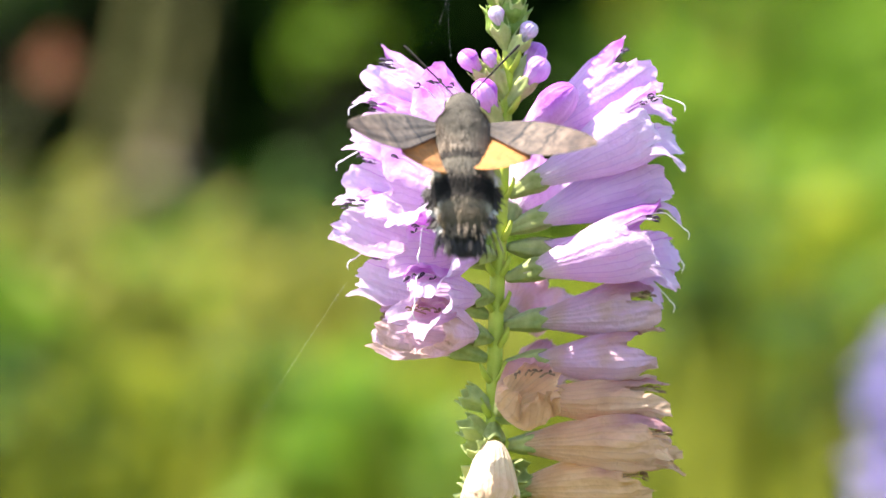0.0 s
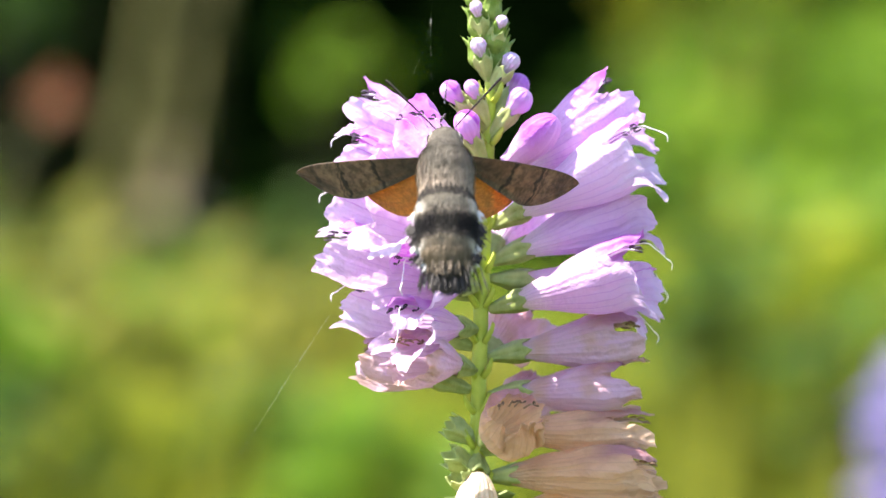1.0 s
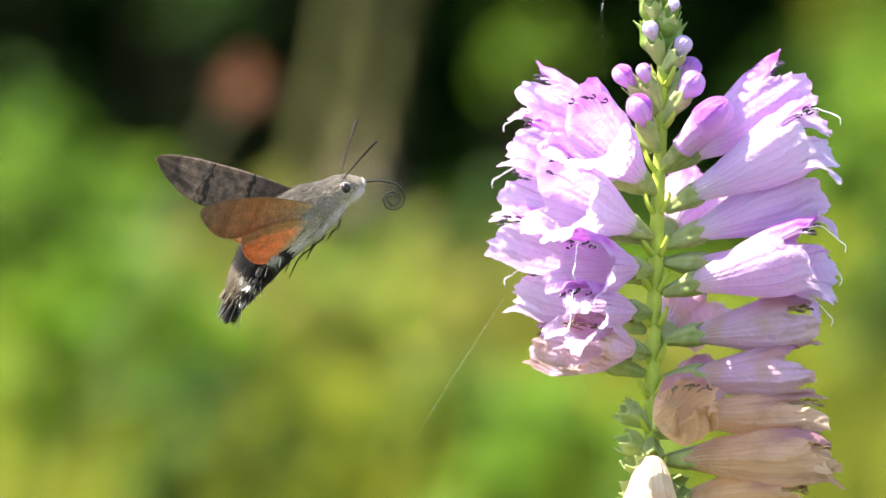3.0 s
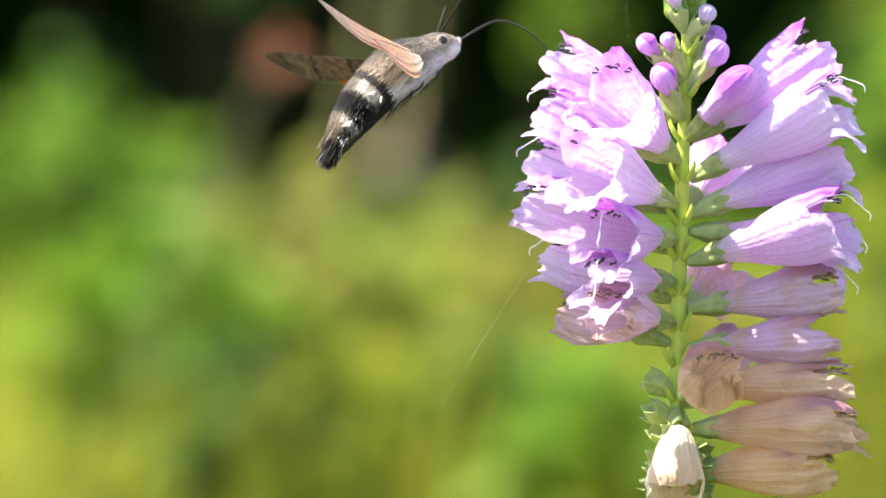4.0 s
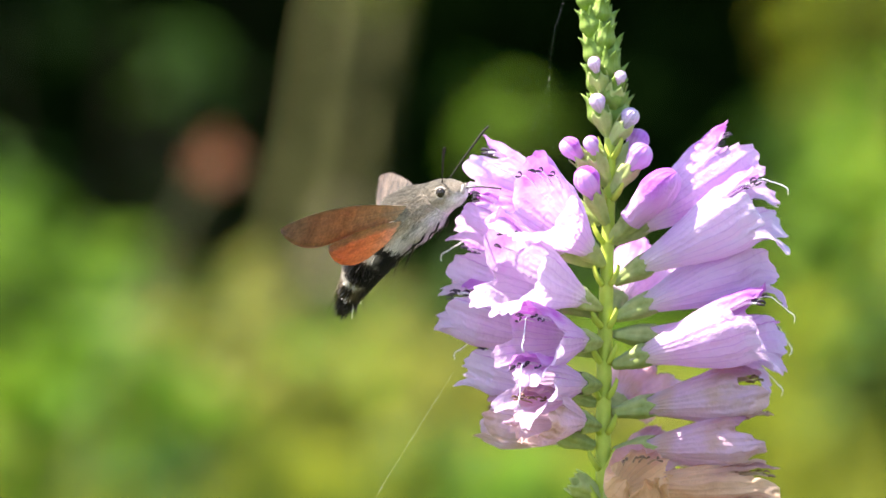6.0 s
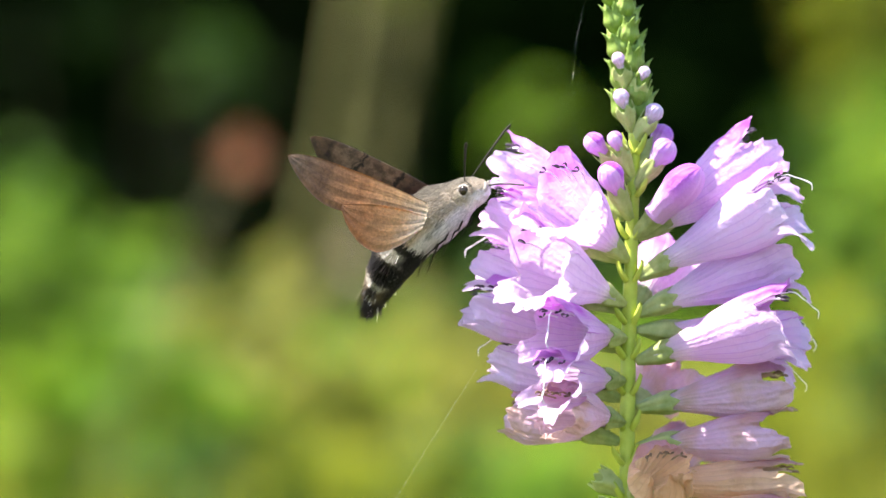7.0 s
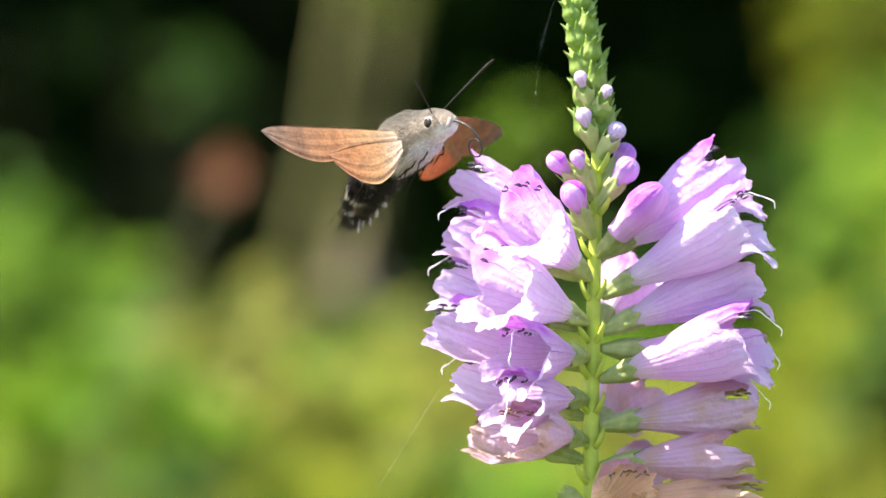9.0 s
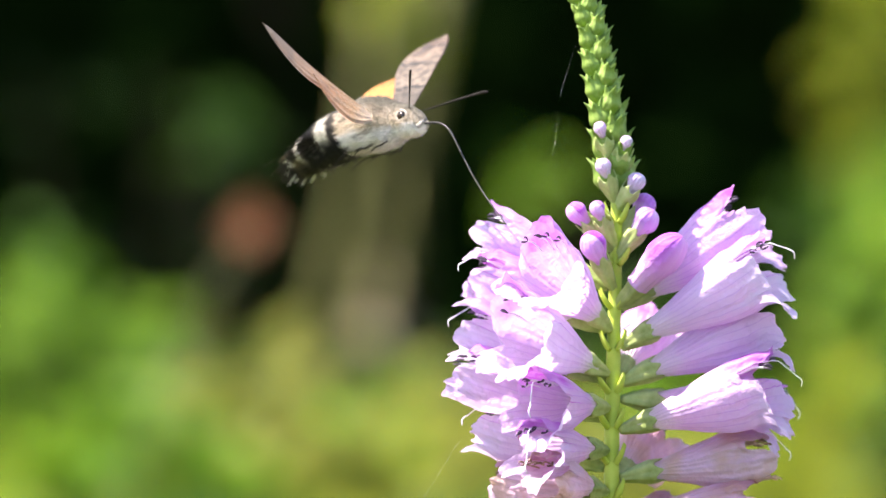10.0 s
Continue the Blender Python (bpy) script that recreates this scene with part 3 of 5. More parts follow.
# ---- the hawk moth: x forward, y to its left, z up its back, in metres ----
def spine(x_mm):
    """Height of the body's axis at x."""
    return 3.2 * (1 - ((x_mm + 4.2) / 14.3) ** 2) - 0.3


BODY = [(10.0, 0.5, 0.5), (9.7, 1.05, 1.05), (8.9, 1.85, 1.9), (7.6, 2.35, 2.45), (6.2, 2.45, 2.6), (5.0, 2.9, 3.0), (3.0, 3.6, 3.7), (0.5, 3.9, 4.0), (-1.8, 3.7, 3.8), (-3.4, 3.7, 3.6), (-5.5, 4.2, 3.5),
        (-8.0, 4.3, 3.3), (-10.5, 4.1, 2.8), (-12.5, 3.6, 2.3), (-14.5, 2.8, 1.7), (-16.0, 1.9, 1.1), (-16.8, 1.0, 0.6)]


def body_radii(x_mm):
    for a, b in zip(BODY, BODY[1:]):
        if b[0] <= x_mm <= a[0]:
            k = (a[0] - x_mm) / (a[0] - b[0])
            k = k * k * (3 - 2 * k)
            return a[1] + (b[1] - a[1]) * k, a[2] + (b[2] - a[2]) * k
    return BODY[-1][1:]


def body_point(x, th, lift=0.0):
    w, h = body_radii(x)
    return Vector((x, (w + lift) * math.cos(th), spine(x) + (h + lift) * math.sin(th)))


def moth_fur_material(name, kind):
    """Scales and fur: grey-brown above, white below, banded on the abdomen; by place on the body."""
    m, n, l = node_material(name)
    tc = n.new("ShaderNodeTexCoord")
    sep = n.new("ShaderNodeSeparateXYZ")
    l.new(tc.outputs["Object"], sep.inputs[0])
    x = math_node(n, l, "MULTIPLY", sep.outputs[0], 1000)
    y = math_node(n, l, "ABSOLUTE", math_node(n, l, "MULTIPLY", sep.outputs[1], 1000))
    z = math_node(n, l, "MULTIPLY", sep.outputs[2], 1000)
    broad = noise_tex(n, l, 420, 4, tc.outputs["Object"], 0.6)
    fine = noise_tex(n, l, 2600, 3, tc.outputs["Object"], 0.7)
    jitter = math_node(n, l, "SUBTRACT", broad, 0.5)
    grey = ramp(n, [(0.3, (0.052, 0.047, 0.036)), (0.7, (0.145, 0.13, 0.10))])
    l.new(math_node(n, l, "ADD", math_node(n, l, "MULTIPLY", broad, 0.5), math_node(n, l, "MULTIPLY", fine, 0.5)), grey.inputs[0])
    if kind == "abdomen":
        ragged = math_node(n, l, "SUBTRACT", fine, 0.5)
        place = math_node(n, l, "MULTIPLY_ADD", jitter, 1.6, math_node(n, l, "MULTIPLY_ADD", ragged, 2.4, x))
        place = math_node(n, l, "DIVIDE", math_node(n, l, "ADD", place, 18.5), 18.5, clamp=True)
        at = lambda mm: (mm + 18.5) / 18.5
        black, cream = (0.008, 0.007, 0.007), (0.145, 0.13, 0.10)
        band = ramp(n, [(at(-18.5), black), (at(-15.2), black), (at(-14.2), (0.10, 0.08, 0.05)), (at(-12.6), (0.15, 0.115, 0.075)), (at(-11.7), (0.20, 0.165, 0.12)), (at(-11.0), (0.035, 0.03, 0.025)),
                        (at(-10.2), black), (at(-8.4), black), (at(-7.6), (0.10, 0.085, 0.065)), (at(-7.0), cream), (at(-5.7), cream), (at(-5.2), (0.03, 0.027, 0.023)), (at(-3.9), (0.05, 0.043, 0.036)), (at(-3.5), (0.15, 0.13, 0.09)), (at(-3.0), (0.07, 0.06, 0.047))])
        l.new(place, band.inputs[0])
        mid = ramp(n, [(0.25, (1, 1, 1)), (0.42, (0, 0, 0))])
        l.new(math_node(n, l, "DIVIDE", math_node(n, l, "MULTIPLY_ADD", jitter, 2.5, y), 5.0), mid.inputs[0])
        col = mix_colour(n, l, math_node(n, l, "MULTIPLY", mid.outputs[0], 0.15), band.outputs[0], grey.outputs[0])
        # white patches on the flanks
        for centre, half in ((-6.6, 1.1), (-12.0, 0.8)):
            near = math_node(n, l, "SUBTRACT", 1.0, math_node(n, l, "DIVIDE", math_node(n, l, "ABSOLUTE", math_node(n, l, "SUBTRACT", place, (centre + 18.5) / 18.5)), half / 18.5), clamp=True)
            flank = math_node(n, l, "MULTIPLY_ADD", math_node(n, l, "MULTIPLY_ADD", jitter, 2.0, y), 1.0, -2.7, clamp=True)
            fac = math_node(n, l, "MULTIPLY", math_node(n, l, "MULTIPLY", near, 3.0, clamp=True), flank, clamp=True)
            col = mix_colour(n, l, fac, col, (0.50, 0.46, 0.39))
        # dark belly with a few pale scales
        low = math_node(n, l, "SUBTRACT", z, math_node(n, l, "MULTIPLY_ADD", x, 0.16, 2.4))
        low = math_node(n, l, "MULTIPLY_ADD", jitter, 2.0, low)
        under = ramp(n, [(0.3, (1, 1, 1)), (0.55, (0, 0, 0))])
        l.new(math_node(n, l, "MULTIPLY_ADD", low, 0.18, 0.5), under.inputs[0])
        pale = ramp(n, [(0.58, (0.012, 0.011, 0.011)), (0.68, (0.45, 0.42, 0.38))])
        l.new(broad, pale.inputs[0])
        col = mix_colour(n, l, under.outputs[0], col, pale.outputs[0])
    else:
        edge = math_node(n, l, "SUBTRACT", z, math_node(n, l, "MULTIPLY_ADD", x, -0.17, 1.1))
        edge = math_node(n, l, "MULTIPLY_ADD", jitter, 2.2, edge)
        under = ramp(n, [(0.34, (1, 1, 1)), (0.56, (0, 0, 0))])
        l.new(math_node(n, l, "MULTIPLY_ADD", edge, 0.2, 0.5), under.inputs[0])
        flank = ramp(n, [(0.45, (1, 1, 1)), (0.95, (0, 0, 0))])
        high = math_node(n, l, "MULTIPLY_ADD", x, 0.30, edge)
        l.new(math_node(n, l, "MULTIPLY_ADD", high, 0.105, 0.42), flank.inputs[0])
        tan = ramp(n, [(0.3, (0.36, 0.28, 0.20)), (0.7, (0.68, 0.55, 0.42))])
        l.new(fine, tan.inputs[0])
        back = mix_colour(n, l, flank.outputs[0], grey.outputs[0], tan.outputs[0])
        white = ramp(n, [(0.3, (0.62, 0.57, 0.56)), (0.7, (0.84, 0.80, 0.79))])
        l.new(fine, white.inputs[0])
        col = mix_colour(n, l, under.outputs[0], back, white.outputs[0])
        # dark scales and painted shading between hairs, as streaks along the side fur
        lay = n.new("ShaderNodeMapping")
        lay.inputs["Scale"].default_value = (0.22, 1.0, 1.0)
        l.new(tc.outputs["Object"], lay.inputs["Vector"])
        streak = ramp(n, [(0.54, (0, 0, 0)), (0.64, (1, 1, 1))])
        l.new(noise_tex(n, l, 1100, 3, lay.outputs[0], 0.6), streak.inputs[0])
        behind = math_node(n, l, "MULTIPLY_ADD", x, -0.22, 1.5, clamp=True)
        col = mix_colour(n, l, math_node(n, l, "MULTIPLY", math_node(n, l, "MULTIPLY", streak.outputs[0], behind), 0.62), col, (0.07, 0.055, 0.045))
    hair = n.new("ShaderNodeNewGeometry")
    shade = ramp(n, [(0.0, (0.72,) * 3), (1.0, (1.28,) * 3)])
    l.new(hair.outputs["Random Per Island"], shade.inputs[0])
    col = mix_colour(n, l, 1.0, col, shade.outputs[0], "MULTIPLY")
    p = n.new("ShaderNodeBsdfPrincipled")
    l.new(col, p.inputs["Base Color"])
    p.inputs["Roughness"].default_value = 0.8
    p.inputs["Specular IOR Level"].default_value = 0.12
    p.inputs["Sheen Weight"].default_value = 0.03
    l.new(bump_node(n, l, fine, 0.7, 0.0003), p.inputs["Normal"])
    out = n.new("ShaderNodeOutputMaterial")
    l.new(p.outputs[0], out.inputs[0])
    return m


def wing_material(name, stops, lines, mottled, see_through):
    """Wing scales: colours from root to tip (u), wavy dark lines, veins along the span."""
    m, n, l = node_material(name)
    uv = n.new("ShaderNodeUVMap")
    sep = n.new("ShaderNodeSeparateXYZ")
    l.new(uv.outputs[0], sep.inputs[0])
    u, v = sep.outputs[0], sep.outputs[1]
    tc = n.new("ShaderNodeTexCoord")
    broad = noise_tex(n, l, 330, 3, tc.outputs["Object"], 0.6)
    fine = noise_tex(n, l, 2400, 3, tc.outputs["Object"], 0.7)
    uu = math_node(n, l, "MULTIPLY_ADD", math_node(n, l, "SUBTRACT", broad, 0.5), 0.22, u)
    r = ramp(n, stops)
    l.new(uu, r.inputs[0])
    col = r.outputs[0]
    for at, wide, strength in lines:
        d = math_node(n, l, "ABSOLUTE", math_node(n, l, "SUBTRACT", uu, at))
        k = ramp(n, [(wide * 0.4, (1, 1, 1)), (wide, (0, 0, 0))])
        l.new(d, k.inputs[0])
        col = mix_colour(n, l, math_node(n, l, "MULTIPLY", k.outputs[0], strength), col, (0.012, 0.010, 0.010))
    # veins fan out over the chord
    wave = math_node(n, l, "SINE", math_node(n, l, "MULTIPLY", v, 60.0))
    vein = ramp(n, [(0.82, (0, 0, 0)), (0.97, (1, 1, 1))])
    l.new(wave, vein.inputs[0])
    col = mix_colour(n, l, math_node(n, l, "MULTIPLY", vein.outputs[0], 0.16), col, (0.10, 0.06, 0.04))
    cloud = ramp(n, [(0.38, (0.5,) * 3), (0.62, (1.3,) * 3)])
    l.new(noise_tex(n, l, 760, 4, tc.outputs["Object"], 0.65), cloud.inputs[0])
    col = mix_colour(n, l, mottled, col, cloud.outputs[0], "MULTIPLY")
    speck = ramp(n, [(0.3, (0.72,) * 3), (0.7, (1.15,) * 3)])
    l.new(fine, speck.inputs[0])
    col = mix_colour(n, l, 1.0, col, speck.outputs[0], "MULTIPLY")
    thin_sheet(n, l, col, 0.65, see_through, bump_node(n, l, math_node(n, l, "MULTIPLY_ADD", wave, 0.06, fine), 0.4, 0.0002), 0.2, 0.35, (1.0, 0.62, 0.38))
    return m


FUR_FRONT = moth_fur_material("thorax_fur", "thorax")
FUR_BACK = moth_fur_material("abdomen_fur", "abdomen")
WING_TOP = wing_material("forewing_upper_scales", [(0.0, (0.05, 0.041, 0.031)), (0.28, (0.10, 0.077, 0.056)), (0.42, (0.20, 0.152, 0.11)), (0.58, (0.16, 0.118, 0.085)), (0.7, (0.22, 0.158, 0.112)), (0.86, (0.115, 0.073, 0.05)), (1.0, (0.14, 0.092, 0.063))],
                         [(0.36, 0.022, 0.95), (0.62, 0.018, 0.9), (0.66, 0.012, 0.6), (0.84, 0.03, 0.45)], 1.0, 0.3)
WING_UNDER = wing_material("forewing_lower_scales", [(0.0, (0.80, 0.68, 0.48)), (0.16, (0.62, 0.36, 0.16)), (0.45, (0.50, 0.22, 0.075)), (0.75, (0.38, 0.185, 0.085)), (1.0, (0.25, 0.165, 0.105))], [(0.72, 0.05, 0.25)], 0.5, 0.45)
HIND_TOP = wing_material("hindwing_upper_scales", [(0.0, (0.52, 0.27, 0.085)), (0.5, (0.64, 0.28, 0.06)), (0.88, (0.56, 0.22, 0.045)), (1.0, (0.20, 0.09, 0.03))], [], 0.45, 0.35)
HIND_UNDER = wing_material("hindwing_lower_scales", [(0.0, (0.82, 0.70, 0.50)), (0.3, (0.62, 0.36, 0.15)), (0.7, (0.52, 0.23, 0.075)), (1.0, (0.42, 0.185, 0.07))], [], 0.45, 0.42)
EYE_DARK = plain_material("dark_eye", (0.012, 0.008, 0.006), (0.035, 0.024, 0.015), 1400, 0.25, bump_mm=0.01, spec=0.3)
PUPIL = plain_material("eye_centre", (0.004, 0.004, 0.004), (0.01, 0.01, 0.01), 900, 0.1, bump_mm=0.01, spec=0.7)
ANTENNA = plain_material("antenna_brown", (0.010, 0.008, 0.007), (0.035, 0.028, 0.023), 1800, 0.7, spec=0.15)
BLACK_HORN = plain_material("proboscis_black", (0.008, 0.007, 0.007), (0.03, 0.025, 0.02), 1500, 0.35)
TUFT_WHITE = plain_material("white_tuft", (0.6, 0.58, 0.55), (0.82, 0.80, 0.77), 1500, 0.8)
RING_TAN = plain_material("pale_tan_scales", (0.28, 0.24, 0.20), (0.46, 0.41, 0.36), 1500, 0.8)
TUFT_BROWN = plain_material("brown_tuft", (0.06, 0.045, 0.03), (0.20, 0.155, 0.105), 1500, 0.8)
TUFT_BLACK = plain_material("black_tuft", (0.008, 0.007, 0.007), (0.05, 0.042, 0.035), 1500, 0.7)

moth = thing("hawk_moth", (0, 0, 0), "grey-brown hummingbird hawk moth with orange hindwings, hovering beside the flowers", "moth")


def body_piece(x0, x1, mats, name, label, rows=30, cols=40):
    verts = []
    for i in range(rows):
        x = x0 + (x1 - x0) * i / (rows - 1)
        for j in range(cols):
            verts.append(body_point(x, 2 * math.pi * j / cols) / 1000)
    faces = grid_faces(rows, cols) + [tuple(range(cols))[::-1], tuple(range(len(verts) - cols, len(verts)))]
    return part(name, mesh_data(name, verts, faces, mats), moth, label)


def fur(x0, x1, count, length, lift, mat, name, label, seed, owner):
    """Short flat hairs that lie backwards over the body."""
    rng = random.Random(seed)
    verts, faces = [], []
    for _ in range(count):
        x = rng.uniform(x0, x1)
        th = rng.uniform(0, 2 * math.pi)
        p = body_point(x, th, -0.1)
        w, h = body_radii(x)
        out = Vector((0, math.cos(th) / w, math.sin(th) / h)).normalized()
        nxt = body_point(x - 0.6, th, -0.1)
        back = (nxt - p).normalized()
        ln = length * rng.uniform(0.6, 1.3)
        side = back.cross(out).normalized()
        d = (back + out * lift * rng.uniform(0.3, 1.4) + side * rng.uniform(-0.25, 0.25)).normalized()
        half = side * rng.uniform(0.045, 0.085)
        k = len(verts)
        mid = p + d * ln * 0.55 + out * 0.05
        end = p + d * ln - out * 0.06 * ln
        verts += [(p - half) / 1000, (p + half) / 1000, (mid + half * 0.8) / 1000, (mid - half * 0.8) / 1000, end / 1000]
        faces += [(k, k + 1, k + 2, k + 3), (k + 3, k + 2, k + 4)]
    return part(name, mesh_data(name, verts, faces, mat, smooth=False), owner, label)


head = body_piece(10.0, 5.6, FUR_FRONT, "head", "grey furry head, white below", 18)
thorax = body_piece(5.6, -3.2, FUR_FRONT, "thorax", "grey-brown furry thorax, white below")
abdomen = body_piece(-3.2, -16.8, FUR_BACK, "abdomen", "dark abdomen with pale and black bands", 34)
fur(9.3, 5.4, 1100, 0.8, 0.30, FUR_FRONT, "head_fur", "", 21, head)
fur(5.6, -3.0, 5200, 1.7, 0.26, FUR_FRONT, "thorax_fur", "", 22, thorax)
fur(-3.0, -16.5, 4600, 1.5, 0.20, FUR_BACK, "abdomen_fur", "", 23, abdomen)


def tuft(at, aim_at, count, length, spread, mat, name, label, seed, flat=0.4):
    rng = random.Random(seed)
    verts, faces = [], []
    axis = Vector(aim_at).normalized()
    a = axis.cross(Vector((0, 0, 1))).normalized()
    b = axis.cross(a)
    for _ in range(count):
        s, t = rng.gauss(0, 1), rng.gauss(0, 1)
        root = Vector(at) + (a * s + b * t * flat) * spread * 0.9
        d = (axis + a * s * 0.08 + b * t * 0.10).normalized()
        ln = length * rng.uniform(0.6, 1.15)
        half = d.cross(b + a * rng.uniform(-0.6, 0.6)).normalized() * rng.uniform(0.06, 0.14)
        k = len(verts)
        verts += [(root - half * 0.6) / 1000, (root + half * 0.6) / 1000, (root + d * ln * 0.7 + half) / 1000, (root + d * ln * 0.7 - half) / 1000, (root + d * ln) / 1000]
        faces += [(k, k + 1, k + 2, k + 3), (k + 3, k + 2, k + 4)]
    part(name, mesh_data(name, verts, faces, mat, smooth=False), moth, label)


tuft((-14.2, 0, spine(-14.2)), (-1, 0, -0.4), 620, 3.6, 1.3, TUFT_BLACK, "tail_tuft", "black tail fan", 31, 0.25)
tuft((-13.6, 0, spine(-13.6) + 0.9), (-1, 0, -0.35), 260, 2.4, 1.25, TUFT_BROWN, "tail_tuft", "brown hairs over the tail fan", 33, 0.3)
tuft((-15.0, 0, spine(-15.0) - 0.5), (-1, 0, -0.5), 26, 2.3, 1.3, TUFT_WHITE, "tail_tuft", "white hairs of the tail fan", 32, 0.3)
for s in (-1, 1):
    for x, ln, mat, count in ((-6.2, 2.2, TUFT_WHITE, 46), (-8.2, 2.6, TUFT_BLACK, 90), (-10.0, 2.6, TUFT_BLACK, 90), (-11.2, 2.0, TUFT_WHITE, 40), (-12.4, 2.6, TUFT_BLACK, 80), (-13.6, 2.0, TUFT_WHITE, 26)):
        w, h = body_radii(x)
        tuft((x, s * (w - 0.5), spine(x) - 0.4), (-0.85, s * 0.50, -0.25), count, ln * 0.68, 0.50, mat, "side_tuft", "", int(50 - x * 3 + s), 0.9)


def eye_and_antenna(s):
    c = Vector((7.5, s * 1.95, spine(7.5) + 0.35))
    out = Vector((0.35, s * 0.9, 0.12)).normalized()
    for r, lift, mat, name, label in ((0.78, 0.0, EYE_DARK, "eye", "dark brown round eye"),):
        verts = []
        for i in range(15):
            a = math.pi * i / 14
            for j in range(24):
                b = 2 * math.pi * j / 24
                verts.append((c + Vector((r * math.sin(a) * math.cos(b), 0.72 * r * math.cos(a), r * math.sin(a) * math.sin(b)))) / 1000)
        ob = part(name, mesh_data(name, verts, grid_faces(15, 24), mat), moth, label)
        # dark centre
        t1 = out.cross(Vector((0, 0, 1))).normalized()
        t2 = out.cross(t1)
        pv = [(c + Vector((out.x * r, out.y * 0.72 * r, out.z * r)) * 1.02) / 1000]
        for k in range(16):
            w = 2 * math.pi * k / 16
            d = (out + (t1 * math.cos(w) + t2 * math.sin(w)) * 0.62).normalized()
            pv.append((c + Vector((d.x * r, d.y * 0.72 * r, d.z * r)) * 1.015) / 1000)
        part("pupil", mesh_data("pupil", pv, [(0, k + 1, (k + 1) % 16 + 1) for k in range(16)], PUPIL), ob)
        # pale ring of scales
        ring = []
        for k in range(25):
            w = 2 * math.pi * k / 24
            d = (out * 0.15 + t1 * math.cos(w) + t2 * math.sin(w)).normalized()
            ring.append((c + Vector((d.x * r, d.y * 0.72 * r, d.z * r)) * 1.03) / 1000)
        rv, rf = tube(ring, [0.00020] * 25, 6, False)
        part("eye_ring", mesh_data("eye_ring", rv, rf, RING_TAN), ob, "pale ring of scales")
    root = Vector((8.1, s * 0.9, spine(8.1) + 1.5))
    line = smooth_line([root, root + Vector((2.1, s * 2.0, 0.7)), root + Vector((4.4, s * 4.2, 1.4)), root + Vector((6.5, s * 6.2, 2.0)), root + Vector((7.5, s * 7.1, 2.1))], 26)
    radii = [0.00006 + 0.00013 * min(1, k / 19) for k in range(24)] + [0.00014, 0.00004]
    v, f = tube([Vector(p) / 1000 for p in line], radii, 8)
    part("antenna", mesh_data("antenna", v, f, ANTENNA), moth, "dark clubbed antenna")
    # short palp below the eye
    pl = smooth_line([(8.2, s * 0.8, spine(8.2) - 1.2), (9.6, s * 0.7, spine(9.6) - 0.6), (10.2, s * 0.45, spine(10) + 0.2)], 9)
    v, f = tube([Vector(p) / 1000 for p in pl], [0.0004, 0.00048, 0.00048, 0.00044, 0.0004, 0.00034, 0.00028, 0.00018, 0.00008], 10)
    part("palp", mesh_data("palp", v, f, RING_TAN), moth)
    # folded legs
    for k, (x, dx) in enumerate(((4.0, -3.5), (1.5, -5.0), (-0.5, -6.5))):
        z0 = spine(x) - 3.3
        pts = smooth_line([(x, s * 1.6, z0), (x - 1.2, s * 2.1, z0 - 0.5), (x + dx * 0.55, s * 2.0, z0 - 0.3), (x + dx, s * 1.7, z0 - 0.7 - 0.3 * k)], 12)
        v, f = tube([Vector(p) / 1000 for p in pts], [0.00014] * 5 + [0.00012] * 4 + [0.00010, 0.00008, 0.00006], 7)
        part("leg", mesh_data("leg", v, f, ANTENNA), moth)


eye_and_antenna(-1)
eye_and_antenna(1)


def profile(table, s):
    """A smooth curve through the table's points."""
    last = len(table) - 1
    i = max(k for k in range(last) if table[k][0] <= s or k == 0)
    (x0, y0), (x1, y1) = table[i], table[i + 1]
    slope = [(table[min(k + 1, last)][1] - table[max(k - 1, 0)][1]) / (table[min(k + 1, last)][0] - table[max(k - 1, 0)][0]) for k in (i, i + 1)]
    h = x1 - x0
    k = min(1.0, (s - x0) / h)
    return (2 * k ** 3 - 3 * k * k + 1) * y0 + (k ** 3 - 2 * k * k + k) * h * slope[0] + (3 * k * k - 2 * k ** 3) * y1 + (k ** 3 - k * k) * h * slope[1]


FORE_LEAD = [(0, 0.6), (8, 0.9), (16, 0.4), (19.5, -0.3), (21.0, -0.9), (21.6, -1.4)]
FORE_TRAIL = [(0, -1.5), (5, -3.3), (10, -5.0), (13.0, -5.7), (16.0, -5.3), (18.8, -4.0), (20.8, -2.5), (21.6, -1.7)]
HIND_LEAD = [(0, -1.4), (4, -1.9), (8, -3.0), (12.0, -4.8)]
HIND_TRAIL = [(0, -3.4), (2.0, -6.6), (4.6, -8.9), (7.2, -9.0), (9.4, -8.0), (11.2, -6.5), (12.0, -5.5)]


